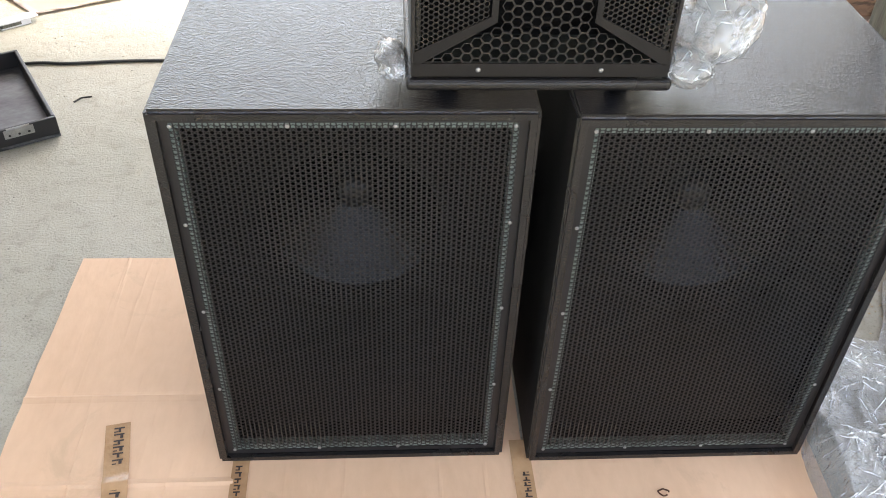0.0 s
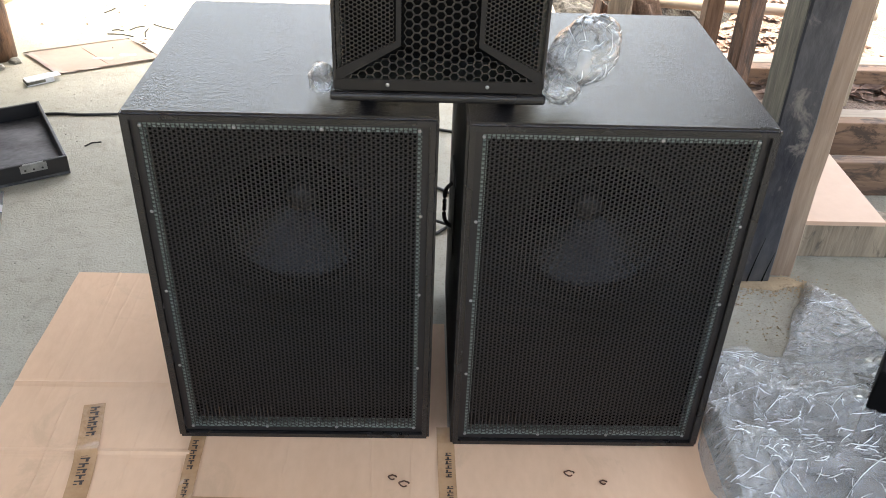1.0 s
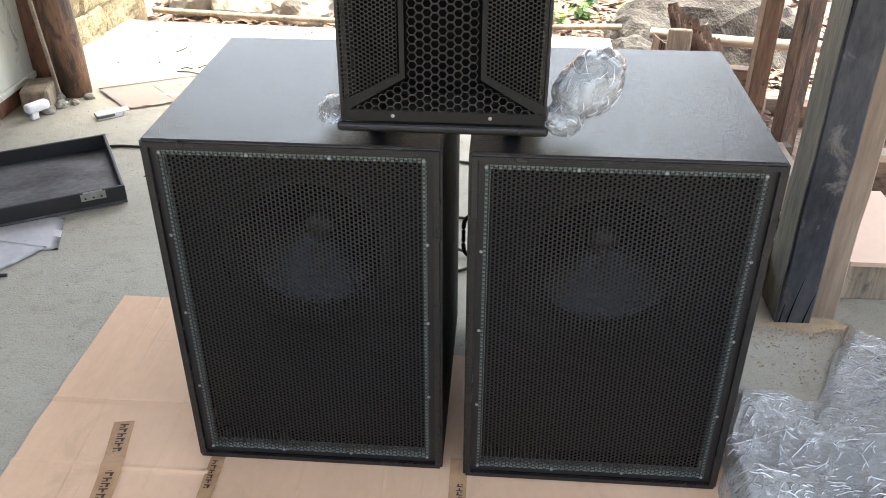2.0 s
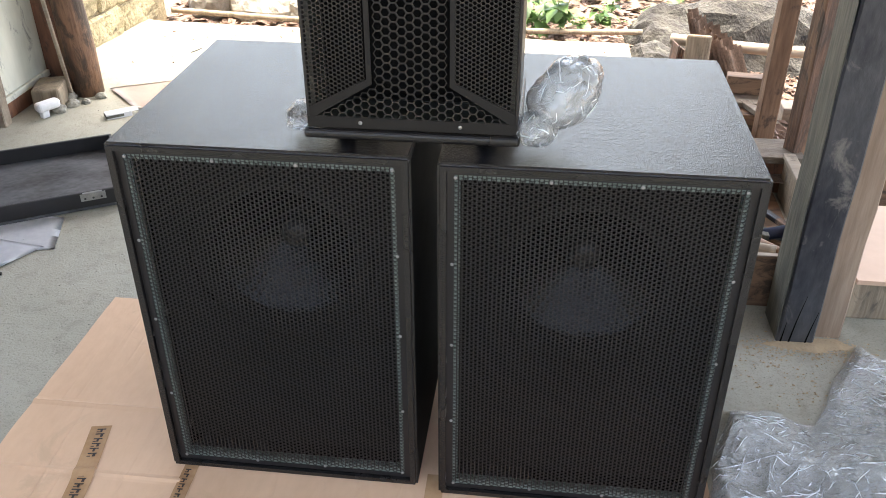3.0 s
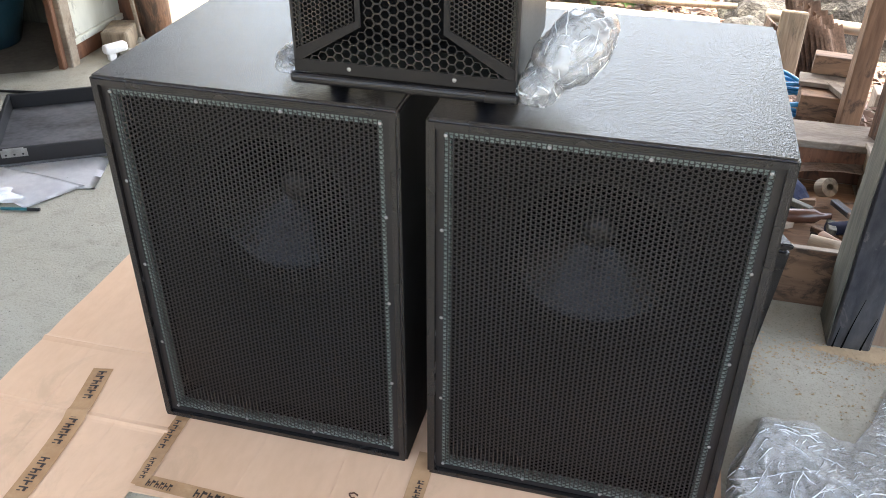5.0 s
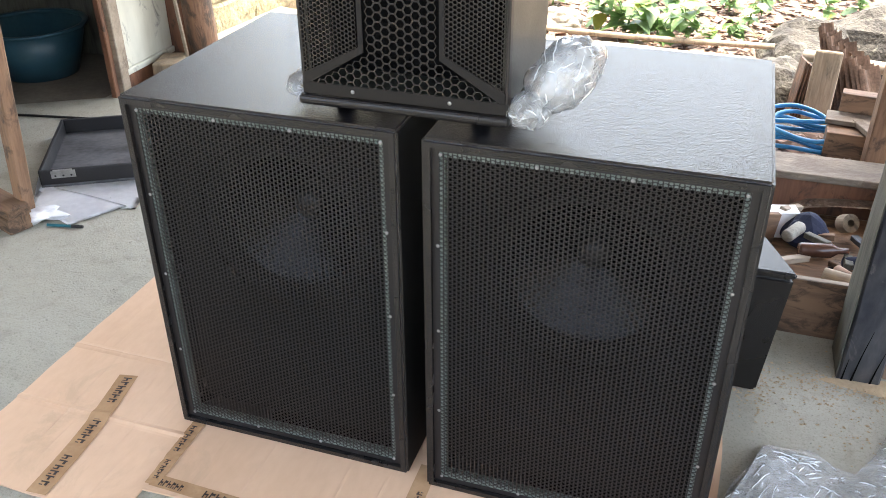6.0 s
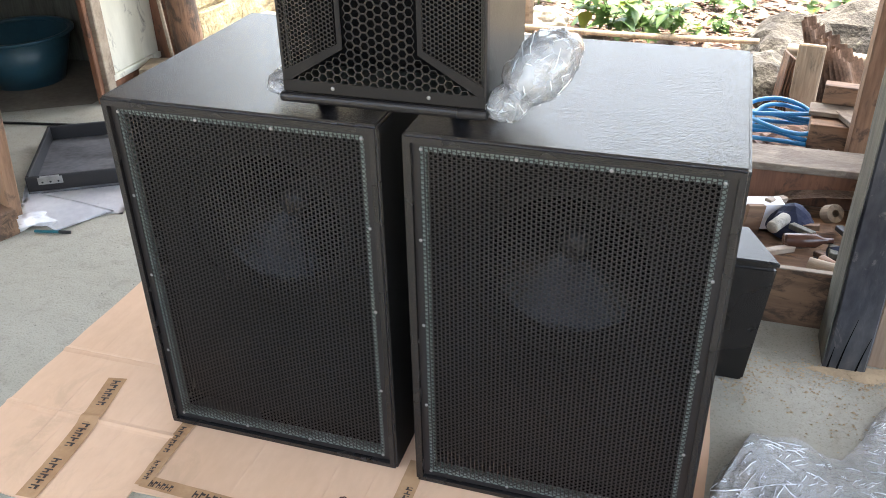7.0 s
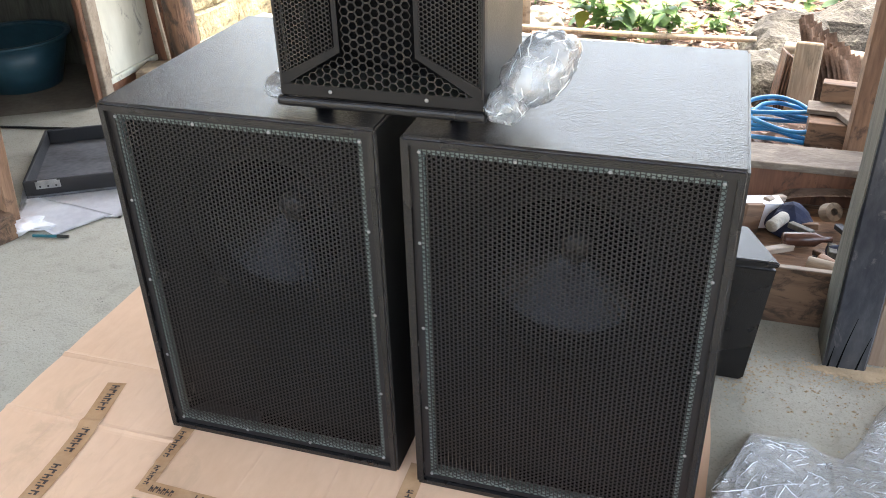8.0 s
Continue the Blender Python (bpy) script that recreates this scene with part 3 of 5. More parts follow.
    f = bm.faces.new([bm.verts.new(p) for p in ((-2.14, 1.77, 0.005), (-2.14, 2.29, 0.005), (-3.89, 2.29, 0.005), (-3.89, 0.72, 0.005))])
    part("shade_sheet", bm, M["floor_shade"], rm, "dark brown sheet painting the shade on the side room floor")
    part("room_ceiling", soft_box(-3.95, -1.0, 2.25, -2.13, 2.85, 2.3, 0), M["side_paint"], rm)
    dp = solid("door_1_post", timber(0.05, 0.055, 2.4, seed=3), M["pale_x"], "cream weathered timber door post with a brown edge", "door post", pose(-2.095, 1.85, 0), kind="structure")
    part("jamb_strip", timber(0.03, 0.03, 2.4, seed=6), M["red_wood"], dp, "reddish brown jamb strip", pose(-0.012, -0.044, 0))
    solid("corner_board", timber(0.22, 0.025, 2.4, seed=4), M["red_wood"], "reddish upright board beside the round post", "board", pose(-2.062, 2.300, 0, 0, 0, 4), kind="structure")
    solid("thin_batten", timber(0.016, 0.012, 1.5, 0.002, seed=5), M["pale_x"], "thin pale batten leaning on the round post", "batten", pose(-1.942, 2.17, 0, 3.0, -2.4, 0))
    bm = lathe([(0.068 - 0.006 * k / 12 + 0.004 * math.sin(k * 1.7), 2.4 * k / 12) for k in range(13)], 20, True)
    for v in bm.verts:
        j = noise.noise_vector(Vector((v.co.x * 9, v.co.y * 9, v.co.z * 2))) * 0.006
        v.co += Vector((j.x, j.y, 0))
    solid("round_post", bm, M["bark"], "brown debarked round timber post on the concrete", "post", pose(-1.905, 2.26, 0, 0, -2, 0), smooth=True, kind="structure")


build_setting()


def mud_wall():
    """Low wall of rough mud bricks running away from the shed's corner."""
    w = thing("wall_mud_brick", "rough yellowish mud brick wall with crumbling joints", "wall", pose(-2.24, 2.42, 0, 0, 0, -7.5), kind="structure")
    part("mortar", soft_box(-0.14, 0, -0.4, -0.012, 1.22, 1.0, 0), M["mortar"], w)
    base = bmesh.new()
    box(base, -0.13, 0.004, 0.004, 0.0, 0.376, 0.176)
    bmesh.ops.bevel(base, geom=base.edges[:], offset=0.014, segments=1, affect='EDGES')
    bmesh.ops.subdivide_edges(base, edges=[e for e in base.edges if e.calc_length() > 0.1], cuts=6, use_grid_fill=True)
    for v in base.verts:
        v.co += noise.noise_vector(v.co * 14) * 0.012 + noise.noise_vector(v.co * 45) * 0.006
    me = mesh_of("brick", base, M["mud"])
    for r in range(6):
        for k in range(4):
            y = k * 0.38 - (0.19 if r % 2 else 0)
            if y < -0.01 or y > 0.9:
                continue
            ob = new("brick", me)
            ob.parent = w
            ob.matrix_local = pose(0.006 * math.sin(3.1 * r + 2 * k), y, r * 0.18 - 0.03, 0.6 * math.sin(k + r), 0, 0.8 * math.cos(2 * k + r))


# ---- the loudspeakers ----
CW, CD, CH = 0.573, 0.615, 0.819      # cabinet
GW, GZ0, GZ1 = 0.531, 0.022, 0.800    # grille opening


def big_speaker(at):
    """A tall loudspeaker cabinet: textured box, recessed punched grille held by screws, a deep woofer behind it."""
    t = thing("loudspeaker", "large black textured loudspeaker cabinet with a punched steel grille, on cardboard", "loudspeaker", at, "pair of large loudspeakers")
    h = CW / 2
    # shell: outer box with the front open, walls with rounded edges
    bm = bmesh.new()
    box(bm, -h, 0, 0, h, CD, CH)
    bmesh.ops.bevel(bm, geom=bm.edges[:], offset=0.006, segments=3, affect='EDGES')
    front = min(bm.faces, key=lambda f: f.calc_center_median().y + (1 if abs(f.normal.y) < 0.9 else 0))
    bmesh.ops.inset_individual(bm, faces=[front], thickness=0.0150)
    front.normal_update()
    e = bmesh.ops.extrude_face_region(bm, geom=[front])
    vs = [v for v in e["geom"] if isinstance(v, bmesh.types.BMVert)]
    bmesh.ops.delete(bm, geom=[front], context='FACES_ONLY')
    for v in vs:
        v.co.y += 0.33
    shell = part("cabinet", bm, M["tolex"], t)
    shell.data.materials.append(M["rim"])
    # side walls get the darkened copy, which paints the shade between the cabinets
    shell.data.materials.append(M["shaded_side"])
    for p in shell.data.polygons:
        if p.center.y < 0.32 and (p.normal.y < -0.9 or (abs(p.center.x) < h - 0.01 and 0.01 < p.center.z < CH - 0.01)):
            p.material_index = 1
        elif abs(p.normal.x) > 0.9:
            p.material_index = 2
    # grille
    g = GW / 2 - 0.001
    d = 0.0097
    cs = hex_centres(-g + 0.0115, GZ0 + 0.0125, g - 0.010, GZ1 - 0.006, d, True)
    me = perforated("grille", cs, d, 0.0068, 0.0012, 8)
    me.materials.append(M["grille"])
    gr = new("grille", me)
    gr.parent = t
    gr.location = (0, 0.010, 0)
    gr["label"] = "punched black steel grille"
    for b in ((-g - 0.0055, GZ0 - 0.004, g + 0.0055, GZ0 + 0.0062), (-g - 0.0055, GZ1 - 0.0062, g + 0.0055, GZ1 + 0.002), (-g - 0.0055, GZ0 + 0.0062, -g + 0.0085, GZ1 - 0.0062), (g - 0.0085, GZ0 + 0.0062, g + 0.0055, GZ1 - 0.0062)):
        part("grille_margin", soft_box(b[0], 0.0096, b[1], b[2], 0.0112, b[3], 0), M["grille"], t)
    # backing rail that shows through the outer holes
    for nm, b in (("rail", (-g, GZ0, g, GZ0 + 0.0205)), ("rail", (-g, GZ1 - 0.0165, g, GZ1)), ("rail", (-g, GZ0 + 0.0205, -g + 0.0185, GZ1 - 0.0165)), ("rail", (g - 0.0185, GZ0 + 0.0205, g, GZ1 - 0.0165))):
        part(nm, soft_box(b[0], 0.0125, b[1], b[2], 0.028, b[3], 0), M["rail"], t, "grey-green gasket behind the grille")
    # screws: four across, three down each side
    prof = [(0.0035, -0.001), (0.0035, 0.0008), (0.0029, 0.0016), (0.0014, 0.0021), (0.0004, 0.0021)]
    scr = mesh_of("screw", lathe(prof, 10, True), M["steel"], True)
    spots = [(x, z) for z in (0.030, 0.788) for x in (-0.254, -0.085, 0.073, 0.251)] + [(x, z) for z in (0.606, 0.415, 0.214) for x in (-0.2595, 0.2565)]
    for x, z in spots:
        o = new("screw", scr)
        o.parent = t
        o.matrix_local = pose(x, 0.0098, z, 90, 0, 0)
        o["label"] = "small bright screw"
    # black baffle close behind the grille, with the driver hung in its round opening
    zc, yb, ro = 0.530, 0.082, 0.197
    bm = bmesh.new()
    seg = 64
    inner = [bm.verts.new((ro * math.cos(2 * math.pi * i / seg), yb, zc + ro * math.sin(2 * math.pi * i / seg))) for i in range(seg)]
    outer = []
    for i in range(seg):
        c, q = math.cos(2 * math.pi * i / seg), math.sin(2 * math.pi * i / seg)
        k = min(g / max(abs(c), 1e-6), ((GZ1 - zc) if q > 0 else (zc - GZ0)) / max(abs(q), 1e-6))
        outer.append(bm.verts.new((k * c, yb, zc + k * q)))
    for i in range(seg):
        j = (i + 1) % seg
        bm.faces.new((inner[i], inner[j], outer[j], outer[i]))
    part("baffle", bm, M["inside"], t)
    part("back_panel", soft_box(-g, 0.318, GZ0, g, 0.326, GZ1, 0), M["inside"], t)
    cone = bmesh.new()
    rings, spokes = [], 96
    for rad, dep in ((0.150, -0.020), (0.143, -0.026), (0.107, -0.052), (0.070, -0.080), (0.034, -0.108)):
        ring = []
        for i in range(spokes):
            a = 2 * math.pi * i / spokes
            d = dep + (0.0006 if i % 2 else -0.0006) * (rad - 0.030) / 0.12      # fine radial ribs
            ring.append(cone.verts.new((rad * math.cos(a), rad * math.sin(a), d)))
        rings.append(ring)
    for a, b in zip(rings, rings[1:]):
        for i in range(spokes):
            cone.faces.new((a[i], b[i], b[(i + 1) % spokes], a[(i + 1) % spokes]))
    w = part("woofer", cone, M["cone"], t, "glossy black ribbed woofer cone", pose(0, yb + 0.012, zc, 90, 0, 0))
    part("dust_cap", lathe([(0.0335, -0.1075), (0.030, -0.098), (0.018, -0.090), (0.002, -0.087)], 32), M["cap"], w, "satin black dust cap", None, True)
    part("surround", lathe([(0.1505, -0.020), (0.156, -0.006), (0.166, 0.004), (0.178, 0.007), (0.189, 0.004), (0.1965, -0.004)], 48), M["inside"], w, "", None, True)
    # bar handle on the side
    hb = part("handle_plate", soft_box(-h - 0.004, 0.25, 0.36, -h - 0.0005, 0.41, 0.54, 0.0015, 1), M["rubber"], t, "black steel side handle plate")
    part("handle_bar", tube(smooth_line([(-h - 0.004, 0.33, 0.39), (-h - 0.02, 0.33, 0.41), (-h - 0.022, 0.33, 0.45), (-h - 0.02, 0.33, 0.49), (-h - 0.004, 0.33, 0.51)], 6), 0.005), M["rubber"], hb)
    return t


speaker = big_speaker(pose(-0.3085, 0.0, 0.008))
copy_thing(speaker, pose(0.3135, -0.016, 0.008))


def small_speaker(at):
    """Upright column speaker: grey sides, a honeycomb-punched front with plain ribs, a padded foot strip."""
    t = thing("column_speaker", "smaller black speaker with honeycomb grille, standing across both cabinets", "loudspeaker", at)
    w, dep, hh, z0 = 0.188, 0.30, 0.62, 0.040
    bm = bmesh.new()
    box(bm, -w, 0.014, z0, w, dep, hh)
    bmesh.ops.bevel(bm, geom=[e for e in bm.edges if e.calc_length() > 0.2], offset=0.006, segments=3, affect='EDGES')
    front = min(bm.faces, key=lambda f: f.calc_center_median().y + (1 if abs(f.normal.y) < 0.9 else 0))
    bmesh.ops.inset_individual(bm, faces=[front], thickness=0.010)
    e = bmesh.ops.extrude_face_region(bm, geom=[front])
    bmesh.ops.delete(bm, geom=[front], context='FACES_ONLY')
    for v in e["geom"]:
        if isinstance(v, bmesh.types.BMVert):
            v.co.y += 0.12
    part("body", bm, M["olive"], t, "dull grey painted steel body")
    # plain ribs: two uprights that splay to the lower corners
    ux, uz = 0.073, 0.124          # where the rib bends
    lx, lz = 0.178, 0.066          # lower outer end
    def line_z(x):
        return uz + (abs(x) - ux) * (lz - uz) / (lx - ux)
    def in_mid(x, z):
        if z < 0.0535:
            return False
        if abs(x) <= ux - 0.006:
            return True
        return abs(x) < 0.172 and z < line_z(x) - 0.009 and z < uz + 0.01
    def in_side(x, z):
        return abs(x) > ux + 0.006 and z > line_z(x) + 0.007
    D = 0.0158
    cols = D * math.sqrt(3) / 2
    mids = hex_centres(-12 * cols, 0.0487, 12 * cols, hh - 0.02, D, True, in_mid)
    me = perforated("grille", mids, D, 0.0132, 0.0015, 6)
    d = 0.0080
    sides = hex_centres(-w + 0.006, 0.05, w - 0.005, hh - 0.015, d, True, in_side)
    me.materials.append(M["grille"])
    gm = new("grille", me)
    gm.parent = t
    gm["label"] = "large honeycomb grille"
    gm.location = (0, 0.001, 0)
    me2 = perforated("grille_fine", sides, d, 0.0062, 0.0015, 6)
    me2.materials.append(M["grille"])
    gs = new("grille", me2)
    gs.parent = t
    gs["label"] = "fine honeycomb grille"
    gs.location = (0, 0.0012, 0)
    def strip(pts, nm="rib"):
        bm = bmesh.new()
        a = [bm.verts.new((x, 0.0, z)) for x, z in pts]
        f = bm.faces.new(a)
        e = bmesh.ops.extrude_face_region(bm, geom=[f])
        for v in e["geom"]:
            if isinstance(v, bmesh.types.BMVert):
                v.co.y += 0.0018
        part(nm, bm, M["satin_rib"], t)
    q = 0.0045
    for s in (-1, 1):
        strip([(s * (ux - q), hh - 0.012), (s * (ux + q), hh - 0.012), (s * (ux + q), uz + 0.004), (s * (ux - q), uz - 0.004)])
        strip([(s * (ux - q), uz - 0.004), (s * (ux + q), uz + 0.004), (s * (lx + 0.006), lz + 0.008), (s * (lx + 0.006), lz - 0.010), (s * lx, lz - 0.012)])
        part("grille_edge", soft_box(*sorted((s * (w - 0.005), s * (w + 0.0012)))[:1], 0.0006, 0.036, sorted((s * (w - 0.005), s * (w + 0.0012)))[1], 0.020, hh, 0.0022), M["grille"], t)
    strip([(-w, 0.036), (w, 0.036), (w, 0.0565), (-w, 0.0565)], "grille_band")
    strip([(-w, hh - 0.016), (w, hh - 0.016), (w, hh), (-w, hh)], "grille_band")
    scr = mesh_of("screw", lathe([(0.0038, 0.0), (0.0038, 0.0008), (0.003, 0.0018), (0.0005, 0.002)], 10, True), M["steel"], True)
    for x in (-0.092, 0.087):
        o = new("screw", scr)
        o.parent = t
        o.matrix_local = pose(x, -0.0004, 0.047, 90, 0, 0)
    # padded strip along the foot
    part("foot_strip", soft_box(-w - 0.008, -0.010, 0.016, w + 0.006, dep + 0.005, 0.0345, 0.007, 3), M["rim"], t, "rounded black foot plate")
    for x in (-0.13, 0.13):
        for y in (0.05, 0.25):
            part("rubber_foot", lathe([(0.016, 0.0), (0.018, 0.004), (0.018, 0.0155), (0.002, 0.0158)], 16, True), M["rubber"], t, "", pose(x, y, 0))
    # drivers behind the grille
    part("baffle", soft_box(-w + 0.01, 0.10, 0.05, w - 0.01, 0.115, hh - 0.02, 0), M["inside"], t)
    part("driver", lathe([(0.15, 0.0), (0.14, 0.008), (0.13, 0.0), (0.05, -0.04), (0.045, -0.03), (0.002, -0.022)], 40), M["inside"], t, "dark driver cone", pose(0, 0.085, 0.22, 90, 0, 0), True)
    return t


small_speaker(pose(-0.0245, 0.036, 0.827))


# ---- cardboard, tape ----
def carton_panel(x0, y0, x1, y1, folds, seed, label, corner=None, ridges=()):
    def h(x, y):
        z = 0.0075 + 0.0012 * noise.noise(Vector((x * 4 + seed, y * 4, 0)))
        for f in folds:
            z += 0.005 * math.exp(-((y - f - 0.006 * noise.noise(Vector((x * 5, f, 1)))) / 0.007) ** 2)
        for k, rx in enumerate(ridges):
            z += (0.0010 + 0.0007 * math.sin(9 * y + k)) * math.exp(-((x - rx - 0.05 * (y - 0.3) * math.sin(k * 2.3) - 0.004 * noise.noise(Vector((y * 12, k, 0)))) / 0.003) ** 2) * max(0, 0.35 + noise.noise(Vector((y * 5, k * 3.3, seed))))
        z += 0.0009 * math.sin(x * 95 + noise.noise(Vector((x * 8, y * 2, 2))) * 2) * max(0, noise.noise(Vector((x * 3, y * 2, seed))))
        return z
    nx, ny = int((x1 - x0) / 0.0035), int((y1 - y0) / 0.007)
    def ragged(x, y):
        k = 0.006 * noise.noise(Vector((x * 7, y * 7, seed + 5)))
        if corner:
            return corner(x, y, k)
        return x + (k if x in (x0, x1) else 0), y + (k if y in (y0, y1) else 0)
    solid("cardboard_sheet", sheet(nx, ny, x0, y0, x1, y1, h, 0.004, ragged), M["card"], label, "cardboard")


carton_panel(-1.036, -0.30, -0.560, 0.642, (0.178, -0.045), 1, "flattened brown carton panel with two creases, on concrete", None, (-0.965, -0.93, -0.90, -0.868, -0.835, -0.80, -0.74, -0.70, -0.665, -0.63))
carton_panel(-0.556, -0.215, 0.022, 0.43, (), 2, "flat brown carton panel under the loudspeakers", None, (-0.46, -0.33, -0.17, -0.05))
carton_panel(0.030, -0.42, 0.632, 0.47, (), 3, "flat brown carton panel with a dented edge", None, (0.12, 0.33, 0.5))


def tape_strip(pts, width, words, label, wrinkle=0.0006, z=0.0098):
    """Brown packing tape along a line of floor points; each word is a row of dark blocks along it."""
    line = smooth_line([(x, y, 0) for x, y in pts], 44)
    def lift(x, y):
        return 0.0058 * math.exp(-((y + 0.045) / 0.013) ** 2) if x < -0.56 else 0.0
    t = thing("packing_tape", label, "tape")
    bm = bmesh.new()
    rows = []
    for i, p in enumerate(line):
        d = (line[min(i + 1, len(line) - 1)] - line[max(i - 1, 0)]).normalized()
        n = Vector((-d.y, d.x, 0))
        rows.append([bm.verts.new((*(p + n * (width * (k / 6 - 0.5)))[:2], z + lift(p.x, p.y) + wrinkle * noise.noise(Vector((p.x * 60 + k, p.y * 60, k * 0.7))))) for k in range(7)])
    for a, b in zip(rows, rows[1:]):
        for k in range(6):
            bm.faces.new((a[k], a[k + 1], b[k + 1], b[k]))
    part("tape", bm, M["tape"], t, "", None, True)
    for (x, y, ang, length, tall) in words:
        bm = bmesh.new()
        m = pose(x, y, z + 0.0012, 0, 0, ang)
        n = 6
        step = length / n
        for k in range(n):
            s = k * step - length / 2
            w = step * 0.74
            box(bm, s, -tall / 2, 0, s + w * 0.3, tall / 2, 0.0003, m)
            box(bm, s + w * 0.3, (0.1 if k % 2 else -0.1) * tall, 0, s + w, (0.4 if k % 2 else 0.15) * tall, 0.0003, m)
            if k % 3 != 1:
                box(bm, s + w * 0.78, -tall / 2, 0, s + w, -0.12 * tall, 0.0003, m)
        part("print", bm, M["ink"], t, "dark printed marks")
    return t


tape_strip([(-0.820, 0.104), (-0.790, -0.055), (-0.776, -0.17), (-0.768, -0.30)], 0.050,
           [(-0.806, 0.045, -80, 0.098, 0.021), (-0.784, -0.098, -84, 0.098, 0.021), (-0.772, -0.232, -86, 0.098, 0.021)], "brown packing tape with dark print down the carton panel")
tape_strip([(-0.552, 0.02), (-0.550, -0.08), (-0.545, -0.20)], 0.034, [(-0.553, -0.055, -88, 0.09, 0.013), (-0.549, -0.155, -87, 0.06, 0.012)], "crumpled brown tape over the joint between carton panels", 0.0022)
tape_strip([(-0.550, -0.186), (-0.40, -0.190), (-0.2, -0.196), (0.0, -0.20)], 0.034, [(-0.50, -0.19, -2, 0.06, 0.018), (-0.375, -0.192, -2, 0.09, 0.02), (-0.22, -0.196, -2, 0.09, 0.02)], "brown packing tape with dark print along the carton edge", 0.001)
tape_strip([(0.016, 0.04), (0.018, -0.1), (0.020, -0.205)], 0.040, [(0.022, -0.075, 90, 0.075, 0.014), (0.024, -0.165, 90, 0.06, 0.014)], "brown packing tape with dark print beside the seam", 0.001)


def ring_stain(x, y, r, label):
    bm = tube([(r * math.cos(a) * (1 + 0.2 * math.sin(3 * a)), r * 0.75 * math.sin(a), 0.0008 * math.sin(5 * a)) for a in (2 * math.pi * k / 22 for k in range(20))], 0.0018, 6)
    solid("dirt_crumb", bm, M["brown_glass"], label, "dirt", pose(x, y, 0.0105))


ring_stain(-0.077, -0.131, 0.010, "small dark ring of dried glue on cardboard")
ring_stain(-0.103, -0.113, 0.008, "small dark ring of dried glue on cardboard")
ring_stain(0.292, -0.097, 0.010, "small dark ring of dried glue on cardboard")
ring_stain(0.365, -0.122, 0.007, "small dark ring of dried glue on cardboard")


# ---- crumpled clear plastic ----
class Folds:
    """Sharp straight folds strewn over a stretch of film: each is a tent-shaped ridge with tapered ends."""
    def __init__(self, seed, n, x0, y0, x1, y1, length, width, tall):
        g = random.Random(seed)
        self.rows = []
        for k in range(n):
            u = g.random() ** 2
            self.rows.append((g.uniform(x0, x1), g.uniform(y0, y1), g.gauss(0.35, 1.0), length[0] + (length[1] - length[0]) * u,
                              width[0] + (width[1] - width[0]) * u, (tall[0] + (tall[1] - tall[0]) * u) * g.choice((1, 1, 0.7, -0.7))))

    def height(self, x, y):
        z = np.zeros_like(x)
        cols = x[0]
        for cx, cy, a, l, w, t in self.rows:
            i, j = np.searchsorted(cols, (cx - l * 0.5 - w * 4 - 0.015, cx + l * 0.5 + w * 4 + 0.015))
            if j <= i:
                continue
            c, q = math.cos(a), math.sin(a)
            dx, dy = x[:, i:j] - cx, y[:, i:j] - cy
            u, v = dx * c + dy * q, -dx * q + dy * c
            v = v + 0.04 * l * np.sin(u / l * 5 + cx * 40)
            z[:, i:j] += t * np.exp(-np.abs(v) / w) * np.clip(1 - (u / l) ** 2 * 4, 0, 1)
        return z

    def crests(self, surf, inside, width, pick=1.0, seed=1):
        """Narrow whitened ribbons along the crests, their white also painting the glints."""
        g = random.Random(seed)
        bm = bmesh.new()
        for cx, cy, a, l, w, t in self.rows:
            if t < 0 or g.random() > pick:
                continue
            c, q, prev = math.cos(a), math.sin(a), None
            for i in range(9):
                u = (i / 8 - 0.5) * l * 0.9
                v = -0.04 * l * math.sin(u / l * 5 + cx * 40)
                x, y = cx + u * c - v * q, cy + u * q + v * c
                if not inside(x, y):
                    prev = None
                    continue
                h = width * (0.35 + 0.9 * g.random()) * math.sin(math.pi * (0.06 + 0.88 * i / 8))
                z = surf(x, y) + 0.001
                pair = [bm.verts.new((x + q * h, y - c * h, z - 0.0007)), bm.verts.new((x - q * h, y + c * h, z + 0.0012))]
                if prev:
                    bm.faces.new((prev[0], prev[1], pair[1], pair[0]))
                prev = pair
        return bm


